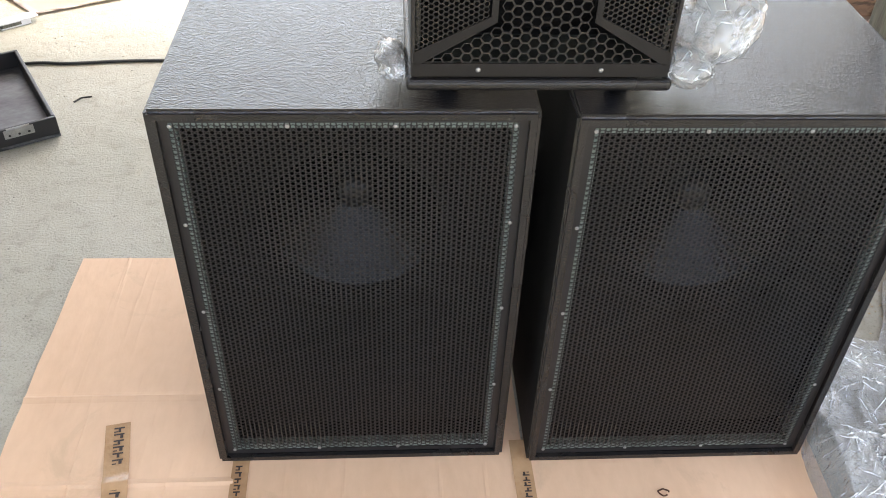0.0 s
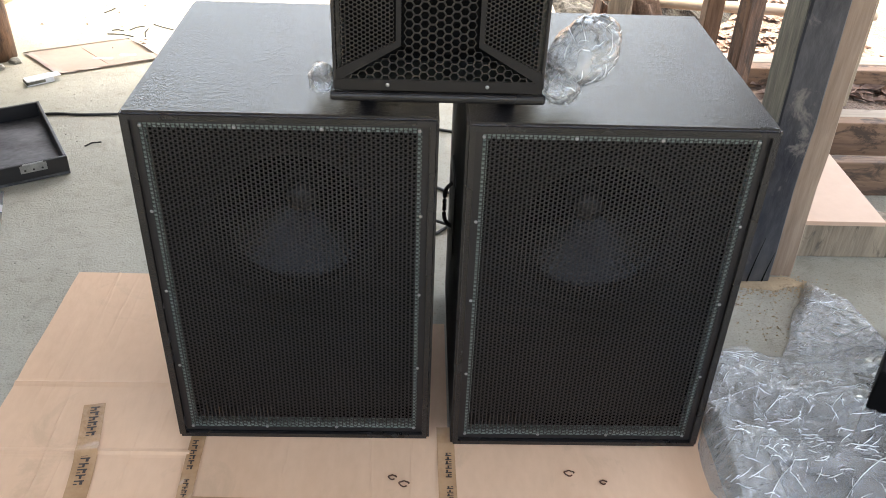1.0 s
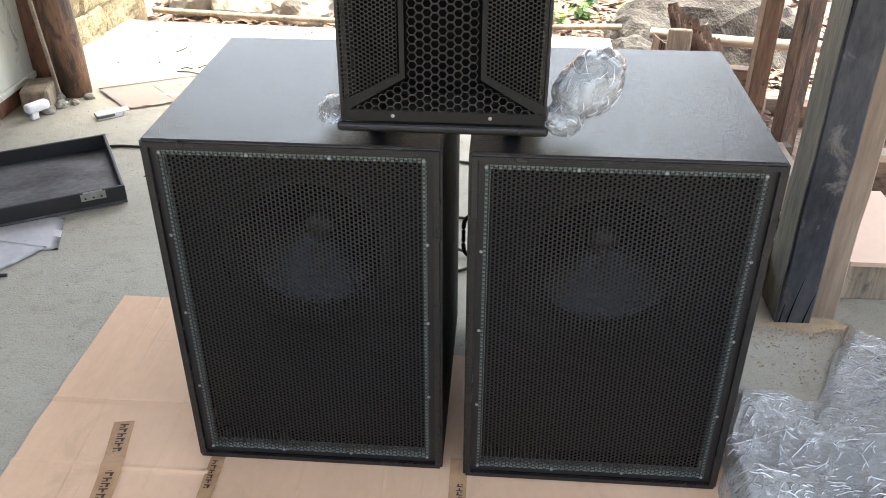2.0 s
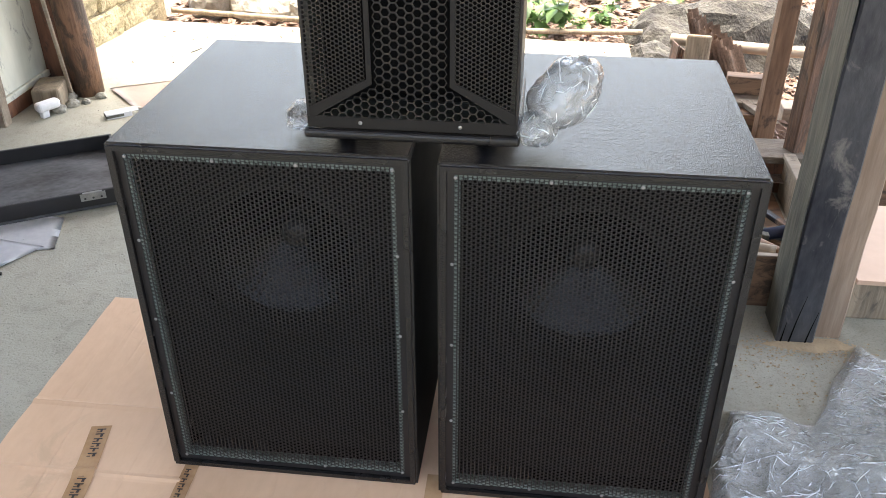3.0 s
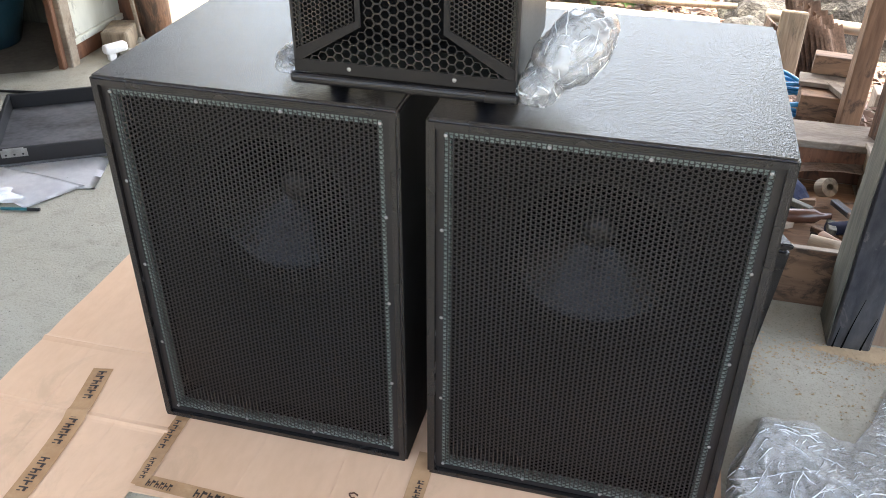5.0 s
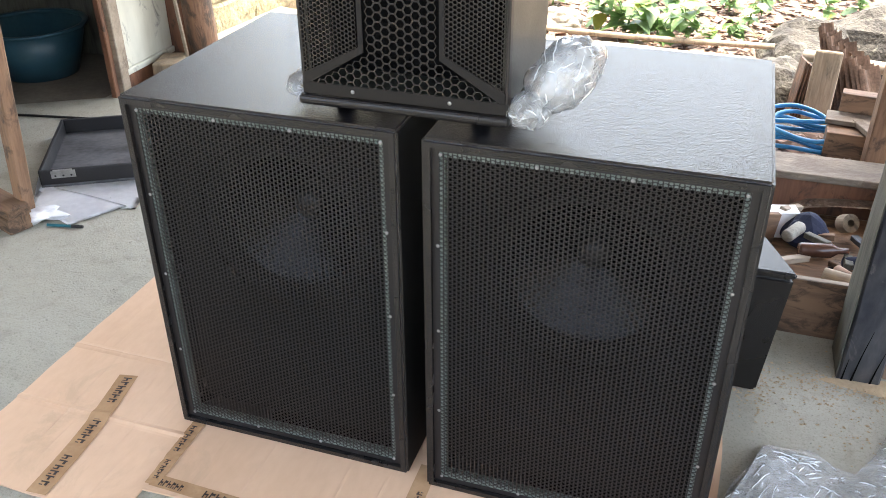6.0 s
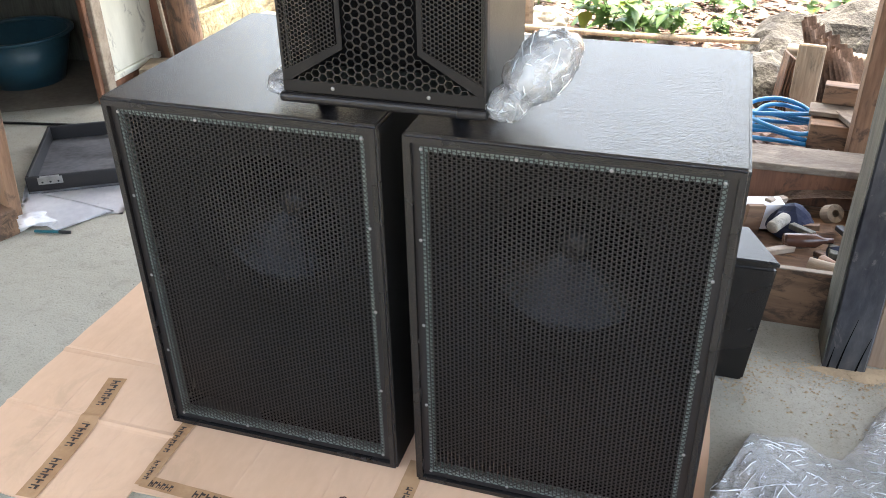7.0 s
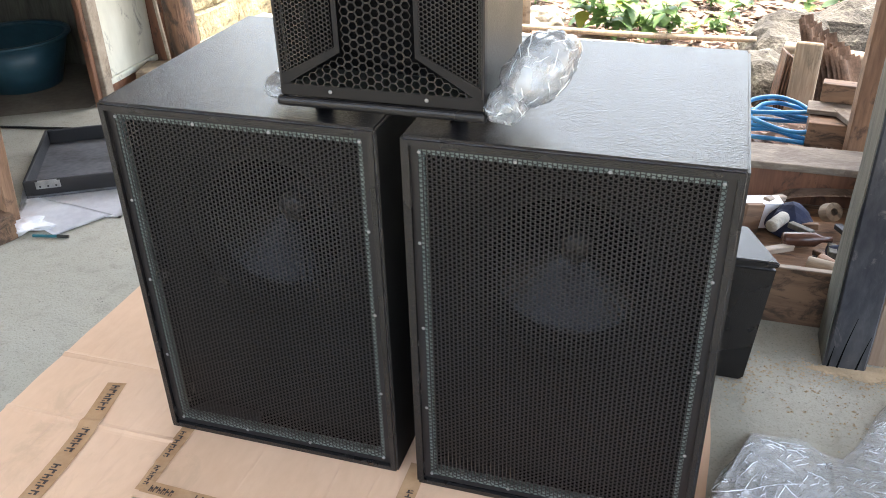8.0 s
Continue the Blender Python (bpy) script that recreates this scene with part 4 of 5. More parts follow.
def film_heap():
    """Clear film thrown down in soft billows, creased all over, one pointed corner lying out flat."""
    def back(x):
        return np.interp(x, (0.60, 0.625, 0.72, 0.80, 0.918, 1.02, 1.12, 1.19, 1.215, 1.28, 1.5), (-0.05, 0.07, 0.35, 0.352, 0.31, 0.50, 0.665, 0.58, 0.42, 0.30, 0.1)) + 0.006 * np.sin(x * 70) + 0.008 * np.sin(x * 31 + 1)
    long_folds = Folds(3, 110, 0.62, -0.7, 1.30, 0.60, (0.08, 0.34), (0.008, 0.022), (0.005, 0.018))
    short_folds = Folds(8, 2200, 0.62, -0.6, 1.28, 0.64, (0.014, 0.065), (0.0022, 0.005), (0.002, 0.0055))
    def surf(x, y):
        room = np.clip((back(x) - y) / 0.05, 0, 1) * np.clip((x - 0.60) / 0.05, 0, 1) * np.clip((1.5 - x) / 0.1, 0, 1) * np.clip((y + 1.0) / 0.1, 0, 1)
        heap = np.clip((0.33 - y) / 0.10, 0.0, 1)
        soft = 0.028 + 0.030 * np.sin(x * 13 + 2.0 * np.sin(y * 7)) * np.sin(y * 11 + 1.3) + 0.05 * np.exp(-((x - 1.02) / 0.28) ** 2 - ((y + 0.10) / 0.36) ** 2)
        crease = long_folds.height(x, y) + short_folds.height(x, y)
        return 0.007 + room * (0.004 + np.maximum(0, 0.012 + heap * soft + crease * (0.35 + 0.65 * heap)))
    nx, ny = 300, 460
    xs = np.linspace(0.60, 1.5, nx + 1)
    v = np.linspace(0, 1, ny + 1)[:, None]
    X = np.repeat(xs[None, :], ny + 1, 0)
    Y = -1.0 + (back(X) + 1.0) * v
    X = X + 0.012 * np.sin(Y * 23) * np.clip((0.75 - X) / 0.15, 0, 1)
    Z = surf(X, Y)
    me = bpy.data.meshes.new("film")
    idx = np.arange((nx + 1) * (ny + 1)).reshape(ny + 1, nx + 1)
    quads = np.stack((idx[:-1, :-1], idx[:-1, 1:], idx[1:, 1:], idx[1:, :-1]), -1).reshape(-1, 4)
    me.from_pydata(np.stack((X, Y, Z), -1).reshape(-1, 3).tolist(), [], quads.tolist())
    me.materials.append(M["film"])
    for p in me.polygons:
        p.use_smooth = True
    t = thing("plastic_sheeting", "crumpled clear plastic film spread over the concrete", "plastic film")
    ob = new("film", me)
    ob.parent = t
    def on_film(x, y):
        i = min(nx, max(0, round((x - 0.60) / 0.90 * nx)))
        j = min(ny, max(0, round((y + 1.0) / (float(back(xs[i])) + 1.0) * ny)))
        return float(Z[j, i])
    def inside(x, y):
        return 0.63 < x < 1.45 and y < float(back(x)) - 0.012
    # white ribbons on the crests: whitened folds plus painted glints
    part("creases", long_folds.crests(on_film, inside, 0.0010, 0.45), M["crease"], t, "whitened fold lines in the film with their glints painted in")["kind"] = "stuff"
    part("creases", short_folds.crests(on_film, inside, 0.0009, 0.6), M["crease"], t, "short whitened wrinkles in the film with their glints painted in")["kind"] = "stuff"
    return t


film_heap()
solid("black_sheet", sheet(20, 20, 0.77, -0.62, 1.25, 0.03, lambda x, y: 0.004 + 0.002 * noise.noise(Vector((x * 9, y * 9, 2))), 0.001), M["rubber"], "black plastic sheet under the clear film", "plastic sheet")


def bag_tuft(name, at, sx, sy, sz, seed, label, lean=0.0):
    """A bunched-up bag of clear film: pinched at the foot, blown out above."""
    bm = bmesh.new()
    bmesh.ops.create_icosphere(bm, subdivisions=5, radius=1.0)
    for v in bm.verts:
        c = v.co.copy()
        q = c * 1.6 + Vector((seed, 0, 0))
        d = noise.voronoi(q * 0.9 + noise.noise_vector(q) * 0.5)[0]
        d2 = noise.voronoi(q * 2.6 + noise.noise_vector(q * 2) * 0.4)[0]
        k = 0.94 + 0.16 * (d[1] - d[0]) + 0.06 * (d2[1] - d2[0]) + 0.14 * noise.noise(q * 0.8)
        up = (c.z + 1) / 2
        k *= 0.60 + 0.48 * up
        v.co = Vector((c.x * sx * k + lean * up * sx, c.y * sy * k, (c.z * k * 0.9 + 0.85) * sz))
        v.co.z = max(v.co.z, 0.001)
    g = random.Random(int(seed * 10))
    bm.faces.ensure_lookup_table()
    # ribbons along a few edge runs, white to paint the bag's glints
    folds = bmesh.new()
    for k in range(60):
        f = bm.faces[g.randrange(len(bm.faces))]
        v, prev, w = f.verts[0], None, 0.0011 * (0.4 + g.random())
        d = Vector((g.uniform(-1, 1), g.uniform(-1, 1), g.uniform(-1, 1)))
        line = [v]
        for i in range(g.randrange(3, 9)):
            nxt = max((e.other_vert(line[-1]) for e in line[-1].link_edges), key=lambda o: (o.co - line[-1].co).normalized().dot(d))
            line.append(nxt)
        for i, q in enumerate(line):
            nrm = q.co - Vector((0, 0, 0.8 * sz))
            nrm.normalize()
            side = nrm.cross(d).normalized() * w * math.sin(math.pi * (0.1 + 0.8 * i / (len(line) - 1)))
            c = q.co + nrm * 0.0012
            pair = [folds.verts.new(c - side), folds.verts.new(c + side)]
            if prev:
                folds.faces.new((prev[0], prev[1], pair[1], pair[0]))
            prev = pair
    t = thing(name, label, "plastic bag", at)
    part("film", bm, M["film_thick"], t, "", None, True)
    part("creases", folds, M["crease"], t, "whitened fold lines with glints painted in")
    return t


bag_tuft("plastic_bag", pose(0.212, 0.11, 0.828, 0, 0, 0), 0.070, 0.098, 0.088, 2.0, "bunched clear plastic wrapping beside the smaller speaker", 0.75)
bag_tuft("plastic_bag", pose(0.197, 0.055, 0.828, 0, 0, 0), 0.042, 0.05, 0.040, 5.0, "crumpled clear plastic wrapping end under the speaker")
bag_tuft("plastic_bag", pose(-0.235, 0.10, 0.828, 0, 0, 0), 0.030, 0.06, 0.030, 9.0, "crumpled clear plastic wrapping beside the smaller speaker", -0.3)


# ---- left side: case, papers, bench ----
def open_case():
    L, D, H, w = 0.607, 0.505, 0.068, 0.012
    t = thing("case_lid", "open black case lid lying face up, dusty inside", "case", pose(-1.255, 1.228, 0.004, 0, 0, 30.2 + 180))
    # local x runs from the near right corner to the near left, y goes away from the camera side with a minus sign
    part("bottom", soft_box(0, -D, 0, L, 0, 0.010, 0.002), M["case_in"], t, "dusty grey-black inner lining")
    for b in ((0, -w, 0.010, L, 0, H), (0, -D, 0.010, L, -D + w, H), (0, -D + w, 0.010, w, -w, H), (L - w, -D + w, 0.010, L, -w, H)):
        part("wall", soft_box(*b, 0.003), M["case"], t)
    for x in (0.068, 0.48):
        hg = part("hinge", soft_box(x, 0.0005, 0.036, x + 0.085, 0.003, 0.064, 0.0008, 1), M["steel"], t, "zinc plated hinge leaf")
        for k in (0.015, 0.0425, 0.07):
            part("rivet", lathe([(0.004, 0), (0.003, 0.0015), (0.0005, 0.002)], 8, True), M["case"], hg, "", pose(x + k, 0.003, 0.045, -90, 0, 0))
        part("knuckle", tube([(x + 0.01, 0.003, 0.066), (x + 0.075, 0.003, 0.066)], 0.004, 8), M["steel"], hg)


open_case()


def flat_paper(pts, label, mat="paper", z=0.003, name="paper_sheet", cat="paper", curl=0.006):
    """A loose flat sheet from its four corners, gently curled."""
    a, b, c, d = [Vector((x, y, 0)) for x, y in pts]
    bm = bmesh.new()
    n = 14
    rows = []
    for j in range(n + 1):
        row = []
        for i in range(n + 1):
            u, v = i / n, j / n
            p = (a * (1 - u) + b * u) * (1 - v) + (d * (1 - u) + c * u) * v
            e = max(abs(u - 0.5), abs(v - 0.5)) * 2
            row.append(bm.verts.new((p.x, p.y, z + curl * e ** 4 * (0.5 + noise.noise(p * 6)) + 0.001 * noise.noise(p * 20))))
        rows.append(row)
    for r, s in zip(rows, rows[1:]):
        for i in range(n):
            bm.faces.new((r[i], r[i + 1], s[i + 1], s[i]))
    bmesh.ops.solidify(bm, geom=bm.faces[:], thickness=-0.0008)
    return solid(name, bm, M[mat], label, cat, smooth=True)


flat_paper([(-1.95, 1.13), (-1.74, 0.83), (-1.36, 0.89), (-1.43, 1.095)], "white paper sheet pinned under the black case", z=0.002, curl=0.004)
flat_paper([(-1.80, 0.95), (-1.72, 0.80), (-1.50, 0.72), (-1.40, 0.90)], "creamy paper sheet on the concrete floor", z=0.006, curl=0.004)
bm = rock(0.075, 0.05, 0.022, 4, 4, 0.9)
solid("crumpled_tissue", bm, M["paper"], "crumpled white tissue on the concrete floor", "tissue", pose(-1.635, 0.735, 0.016, 0, 0, 30))
t = thing("pen", "teal pen lying on the concrete floor", "pen", pose(-1.57, 0.70, 0.006, 0, 0, 12))
part("barrel", tube([(0, 0, 0), (0.085, 0, 0)], 0.005, 10), M["teal"], t)
part("cap", tube([(0.0855, 0, 0), (0.125, 0, 0)], 0.0056, 10), M["case"], t)


def bench():
    t = thing("wooden_bench", "rough wooden bench end with a thick upright and foot", "bench", pose(-1.68, 0.66, 0, 0, 0, -20))
    part("leg", timber(0.055, 0.045, 0.72, seed=8), M["wood"], t, "", pose(0.0, 0.06, 0.05, -4, 0, 0))
    part("foot", soft_box(-0.22, -0.03, 0.055, 0.06, 0.05, 0.09, 0.004), M["wood_x"], t)
    part("foot_block", soft_box(-0.02, -0.035, 0.0, 0.055, 0.045, 0.055, 0.004), M["wood_x"], t)
    part("top", soft_box(-0.6, -0.2, 0.765, 0.06, 0.25, 0.80, 0.004), M["wood_x"], t)
    part("leg", timber(0.055, 0.045, 0.765, seed=9), M["wood"], t, "", pose(-0.5, 0.05, 0.0))


bench()

cable = thing("cable", "thin black cable lying straight across the concrete", "cable")
part("cord", tube(smooth_line([(-3.2, 1.30, 0.006), (-2.4, 1.47, 0.006), (-1.96, 1.555, 0.006), (-1.53, 1.682, 0.006), (-1.35, 1.69, 0.006), (-1.06, 1.713, 0.006), (-0.5, 1.70, 0.006), (0.05, 1.62, 0.006), (0.5, 1.4, 0.006)], 10), 0.0055), M["rubber"], cable)
cable = thing("cable", "black cable looped on the floor behind the loudspeakers", "cable")
part("cord", tube(smooth_line([(-0.3, 0.9, 0.006), (-0.05, 0.85, 0.006), (0.1, 1.05, 0.006), (-0.04, 1.2, 0.006), (-0.2, 1.1, 0.006), (0.0, 0.95, 0.015), (0.3, 0.8, 0.006)], 10), 0.005), M["rubber"], cable)

pc = flat_paper([(-1.824, 2.30), (-1.595, 2.072), (-1.20, 2.28), (-1.42, 2.52)], "flat piece of pale faded cardboard with one crease on the concrete", "card_pale", 0.006, "cardboard_piece", "cardboard", 0.007)
part("fold_line", tube([(-1.40 - 0.055 * k, 2.178 + 0.0575 * k, 0.0062 + 0.0004 * (k % 2)) for k in range(5)], 0.0016, 6), M["card_cut"], pc, "dark fold across the sheet")
part("tape_scrap", soft_box(-1.505, 2.255, 0.0058, -1.42, 2.272, 0.0072, 0.0004, 1), M["paper"], pc, "pale scrap of tape")
part("tape_scrap", soft_box(-1.40, 2.30, 0.0058, -1.33, 2.318, 0.0074, 0.0004, 1), M["paper"], pc, "pale scrap of tape")
t = thing("small_carton", "small white and grey printed pack on the concrete", "packet", pose(-1.645, 2.0, 0.0, 0, 0, 38))
part("pack", soft_box(-0.055, -0.025, 0.0, 0.055, 0.025, 0.024, 0.002), M["paper"], t)
part("band", soft_box(-0.056, -0.026, 0.006, 0.02, 0.026, 0.018, 0.001), M["side_paint"], t, "dark printed band")
part("flap", soft_box(0.05, -0.024, 0.020, 0.085, 0.024, 0.023, 0.0005), M["paper"], t)

bm = soft_box(-0.06, -0.09, 0, 0.06, 0.09, 0.10, 0.01)
for v in bm.verts:
    v.co += noise.noise_vector(v.co * 12) * 0.008
solid("wood_block", bm, M["wood_grey"], "rough weathered block at the foot of the post", "block", pose(-2.0, 2.10, 0, 0, 0, 15))
t = thing("spray_gun", "pale plastic spray gun lying against the skirting", "tool", pose(-1.965, 1.93, 0.016, 0, 0, 60) @ Matrix.Scale(0.78, 4))
part("head", soft_box(-0.02, -0.03, 0.02, 0.12, 0.03, 0.075, 0.02, 3), M["paper"], t)
part("handle", soft_box(0.0, -0.018, -0.018, 0.045, 0.018, 0.03, 0.008, 3), M["paper"], t)
for k, (x, y, s) in enumerate(((-1.93, 2.02, 0.035), (-1.90, 2.09, 0.03), (-1.99, 2.0, 0.03), (-1.86, 2.13, 0.022), (-1.82, 2.2, 0.025), (-1.95, 2.17, 0.03))):
    solid("stone", rock(s, s * 0.8, s * 0.7, k), M["stone"], "small grey rubble stone by the post", "stone", pose(x, y, s * 0.35, 0, 0, 50 * k), "rubble by the post")

tb = thing("plastic_tub", "round blue plastic tub in the dark side room", "tub", pose(-2.66, 1.98, 0.006))
part("rim", lathe([(0.2405, 0.2255), (0.258, 0.23), (0.258, 0.242), (0.232, 0.240), (0.232, 0.2255), (0.2405, 0.2255)], 36), M["tub"], tb, "rolled rim", None, True)
part("bowl", lathe([(0.01, 0.0), (0.17, 0.0), (0.24, 0.225), (0.232, 0.225), (0.16, 0.012), (0.01, 0.010)], 36), M["tub"], tb, "", None, True)


# ---- right side: posts, boards, tool bin ----
p = solid("pillar", timber(0.100, 0.14, 2.5, 0.005, 24, 0.005, 1), M["blue_paint"], "square timber pillar in worn blue-black paint", "pillar", pose(0.950, 0.73, 0), kind="structure")
bm = timber(0.003, 0.128, 2.48, 0.0008, 24, 0.004, 1)
part("side_face", bm, M["side_paint"], p, "bare grey-green side of the pillar", pose(-0.0525, 0, 0.004))
solid("pillar_board", timber(0.075, 0.10, 2.45, 0.005, 24, 0.006, 2), M["tan_wood"], "rough bare timber board fixed beside the pillar", "board", pose(1.043, 0.745, 0), kind="structure")
for x0, h0, lean in ((-0.018, 0.16, 0.02), (0.026, 0.11, 0.016), (-0.040, 0.07, 0.005)):
    bm = bmesh.new()
    pts = smooth_line([(x0, -0.0735, 0.004), (x0 + lean * 0.4, -0.0742, h0 * 0.5), (x0 + lean, -0.0735, h0)], 6)
    for i, q in enumerate(pts):
        w = 0.0022 * (1 - i / len(pts)) + 0.0004
        a, b2 = bm.verts.new((q.x - w, q.y, q.z)), bm.verts.new((q.x + w, q.y, q.z))
        if i:
            bm.faces.new((la, lb, b2, a))
        la, lb = a, b2
    part("crack", bm, M["inside"], p, "dark split in the timber")
bm = rock(0.10, 0.028, 0.0028, 3, 3, 0.9)
solid("sawdust", bm, M["saw"], "sawdust heaped along the pillar's foot", "sawdust", pose(1.0, 0.655, 0.002), kind="stuff")


def crumbs(name, spots, n, lo, hi, mat, label, seed):
    """Loose bits scattered round a few spots (x, y, spread x, spread y) on the floor."""
    g = random.Random(seed)
    verts, faces = [], []
    for k in range(n):
        x, y, sx, sy = spots[g.randrange(len(spots))]
        px, py, r0, a = g.gauss(x, sx), g.gauss(y, sy), g.uniform(lo, hi), g.random() * 6.28
        b0 = len(verts)
        for q in range(4):
            w = a + q * 1.57 + g.uniform(-0.4, 0.4)
            rr = r0 * g.uniform(0.6, 1.2)
            verts.append((px + rr * math.cos(w), py + 0.6 * rr * math.sin(w), 0.0008))
        verts.append((px, py, 0.001 + r0 * g.uniform(0.3, 0.8)))
        faces += [(b0 + q, b0 + (q + 1) % 4, b0 + 4) for q in range(4)]
    me = bpy.data.meshes.new(name)
    me.from_pydata(verts, [], faces)
    me.materials.append(mat)
    tagged(new(name, me), label, name.replace("_", " "), kind="stuff")


crumbs("wood_crumbs", [(0.96, 0.635, 0.07, 0.018), (1.0, 0.645, 0.06, 0.014), (0.98, 0.62, 0.07, 0.025), (0.68, 0.55, 0.04, 0.05), (0.80, 0.60, 0.08, 0.05), (1.06, 0.64, 0.05, 0.03), (0.9, 0.5, 0.12, 0.08)], 1100, 0.0013, 0.006, M["saw"], "sawdust and wood crumbs scattered on the concrete", 3)
crumbs("grit", [(-1.1, 0.9, 0.35, 0.5), (-1.3, 1.9, 0.4, 0.4), (0.9, 0.45, 0.2, 0.15), (-1.4, 0.3, 0.3, 0.3), (-0.8, 1.2, 0.3, 0.3), (-1.5, 2.7, 0.3, 0.4)], 700, 0.001, 0.0045, M["stone"], "fine grit and dirt scattered on the concrete", 9)
crumbs("dead_leaves", [(-1.4, 3.1, 0.4, 0.15), (-0.6, 3.2, 0.4, 0.1), (-1.1, 2.75, 0.4, 0.2)], 120, 0.005, 0.016, M["litter"], "dry leaf scraps on the slab's edge", 12)

# low sill with its posts
s = thing("sill", "low pale wooden sill on a brown board face", "sill", kind="structure")
part("top_board", soft_box(0.55, 1.565, 0.125, 1.16, 1.735, 0.152, 0.004), M["dusty"], s)
part("face_board", soft_box(0.55, 1.585, 0.0, 1.13, 1.61, 0.123, 0.003), M["red_wood"], s, "brown stained board face")
part("side_board", soft_box(1.085, 0.86, 0.0, 1.11, 1.56, 0.155, 0.003), M["wood_grey"], s)
part("side_cap", soft_box(1.075, 0.85, 0.157, 1.118, 1.56, 0.172, 0.003), M["pale_x"], s)
solid("wall_post", timber(0.070, 0.05, 2.2, seed=11), M["wood"], "bare sawn timber upright behind the sill", "post", pose(1.055, 1.80, 0.0, 0, 0, 8), kind="structure")
solid("wall_post", timber(0.078, 0.06, 2.2, seed=12), M["bark"], "brown stained timber upright at the sill's corner", "post", pose(1.145, 1.65, 0.0, 0, 0, 25), kind="structure")

# tool bin
b = thing("tool_bin", "rough plywood bin heaped with old tools and bottles", "bin", pose(0, 0, 0))
part("front_board", soft_box(0.62, 0.832, 0.0, 1.06, 0.848, 0.172, 0.002), M["wood_x"], b)
part("front_edge", soft_box(0.62, 0.831, 0.1725, 1.06, 0.849, 0.176, 0.001), M["pale_x"], b, "pale raw plywood edge")
part("floor_board", soft_box(0.62, 0.85, 0.0, 1.07, 1.56, 0.012, 0), M["wood_x"], b)
solid("cap", rock(0.065, 0.06, 0.06, 2, 3, 0.3), M["navy"], "dark blue cloth cap among the tools", "cap", pose(0.83, 1.33, 0.06))
for (x, y, z, a, l, r, m, lab) in ((0.80, 1.13, 0.10, 10, 0.14, 0.022, "brown_glass", "brown bottle lying among the tools"), (0.77, 1.22, 0.09, 60, 0.12, 0.02, "stone", "grey bottle lying in the bin"),
                                (0.90, 1.04, 0.10, -50, 0.16, 0.017, "wood", "wooden tool handle in the bin"), (0.86, 0.98, 0.11, -20, 0.08, 0.025, "wood_grey", "pale wooden mallet head in the bin"), (0.93, 1.12, 0.08, 20, 0.12, 0.02, "navy", "dark blue handle in the bin")):
    bm = lathe([(r * 0.9, 0), (r, 0.006), (r, l * 0.65), (r * 0.45, l * 0.8), (r * 0.45, l)], 16, True) if "bottle" in lab else tube([(0, 0, k * l / 4) for k in range(5)], r, 10)
    solid("bottle" if "bottle" in lab else "tool", bm, M[m], lab, "bottle" if "bottle" in lab else "tool", pose(x, y, z, 0, 88, a), smooth=True)
solid("roll", lathe([(0.012, 0), (0.03, 0), (0.03, 0.04), (0.012, 0.04), (0.012, 0)], 20), M["wood_grey"], "pale roll of tape in the bin", "roll", pose(0.95, 1.42, 0.06, 60, 0, 30))
solid("carton", soft_box(-0.07, -0.03, 0, 0.07, 0.03, 0.09, 0.002), M["paper"], "small white carton in the bin", "carton", pose(0.735, 1.36, 0.02, 0, 0, 15))
solid("paper_scrap", soft_box(-0.03, -0.01, 0, 0.03, 0.01, 0.11, 0.002), M["wood_x"], "brown wooden offcut in the bin", "offcut", pose(0.705, 1.26, 0.03, 0, 8, 30))
for k in range(9):
    l = 0.06 + 0.08 * random.random()
    solid("offcut", soft_box(-l / 2, -0.012, 0, l / 2, 0.012, 0.018, 0.002, 1), M[("wood_x", "side_paint", "pale_x", "case")[k % 4]], "small offcut of wood in the bin", "offcut",
          pose(0.70 + 0.33 * random.random(), 0.90 + 0.55 * random.random(), 0.03 + 0.06 * random.random(), 10 * random.random(), 15 * random.random(), 180 * random.random()), "offcuts in the bin")

# black box standing behind the cabinet, one side raked
def raked_box(at):
    t = thing("raked_speaker", "black textured speaker box with raked sides, on the concrete", "loudspeaker", at)
    def loft(low, high, z0, z1, bevel):
        bm = bmesh.new()
        va, vb = [bm.verts.new((x, y, z0)) for x, y in low], [bm.verts.new((x, y, z1)) for x, y in high]
        bm.faces.new(list(reversed(va)))
        bm.faces.new(vb)
        for i in range(4):
            j = (i + 1) % 4
            bm.faces.new((va[i], va[j], vb[j], vb[i]))
        bmesh.ops.bevel(bm, geom=bm.edges[:], offset=bevel, segments=3, affect='EDGES')
        return bm
    part("body", loft([(0, 0), (0.099, 0), (0.048, 0.165), (0, 0.165)], [(0, 0), (0.129, 0), (0.058, 0.165), (0, 0.165)], 0.0, 0.336, 0.008), M["rim"], t)
    part("top_panel", loft([(0, 0), (0.130, 0), (0.059, 0.166), (0, 0.166)], [(0, 0), (0.131, 0), (0.060, 0.166), (0, 0.166)], 0.3365, 0.352, 0.004), M["rim"], t, "coarse textured grey-black top panel")


raked_box(pose(0.606, 0.540, 0.001))

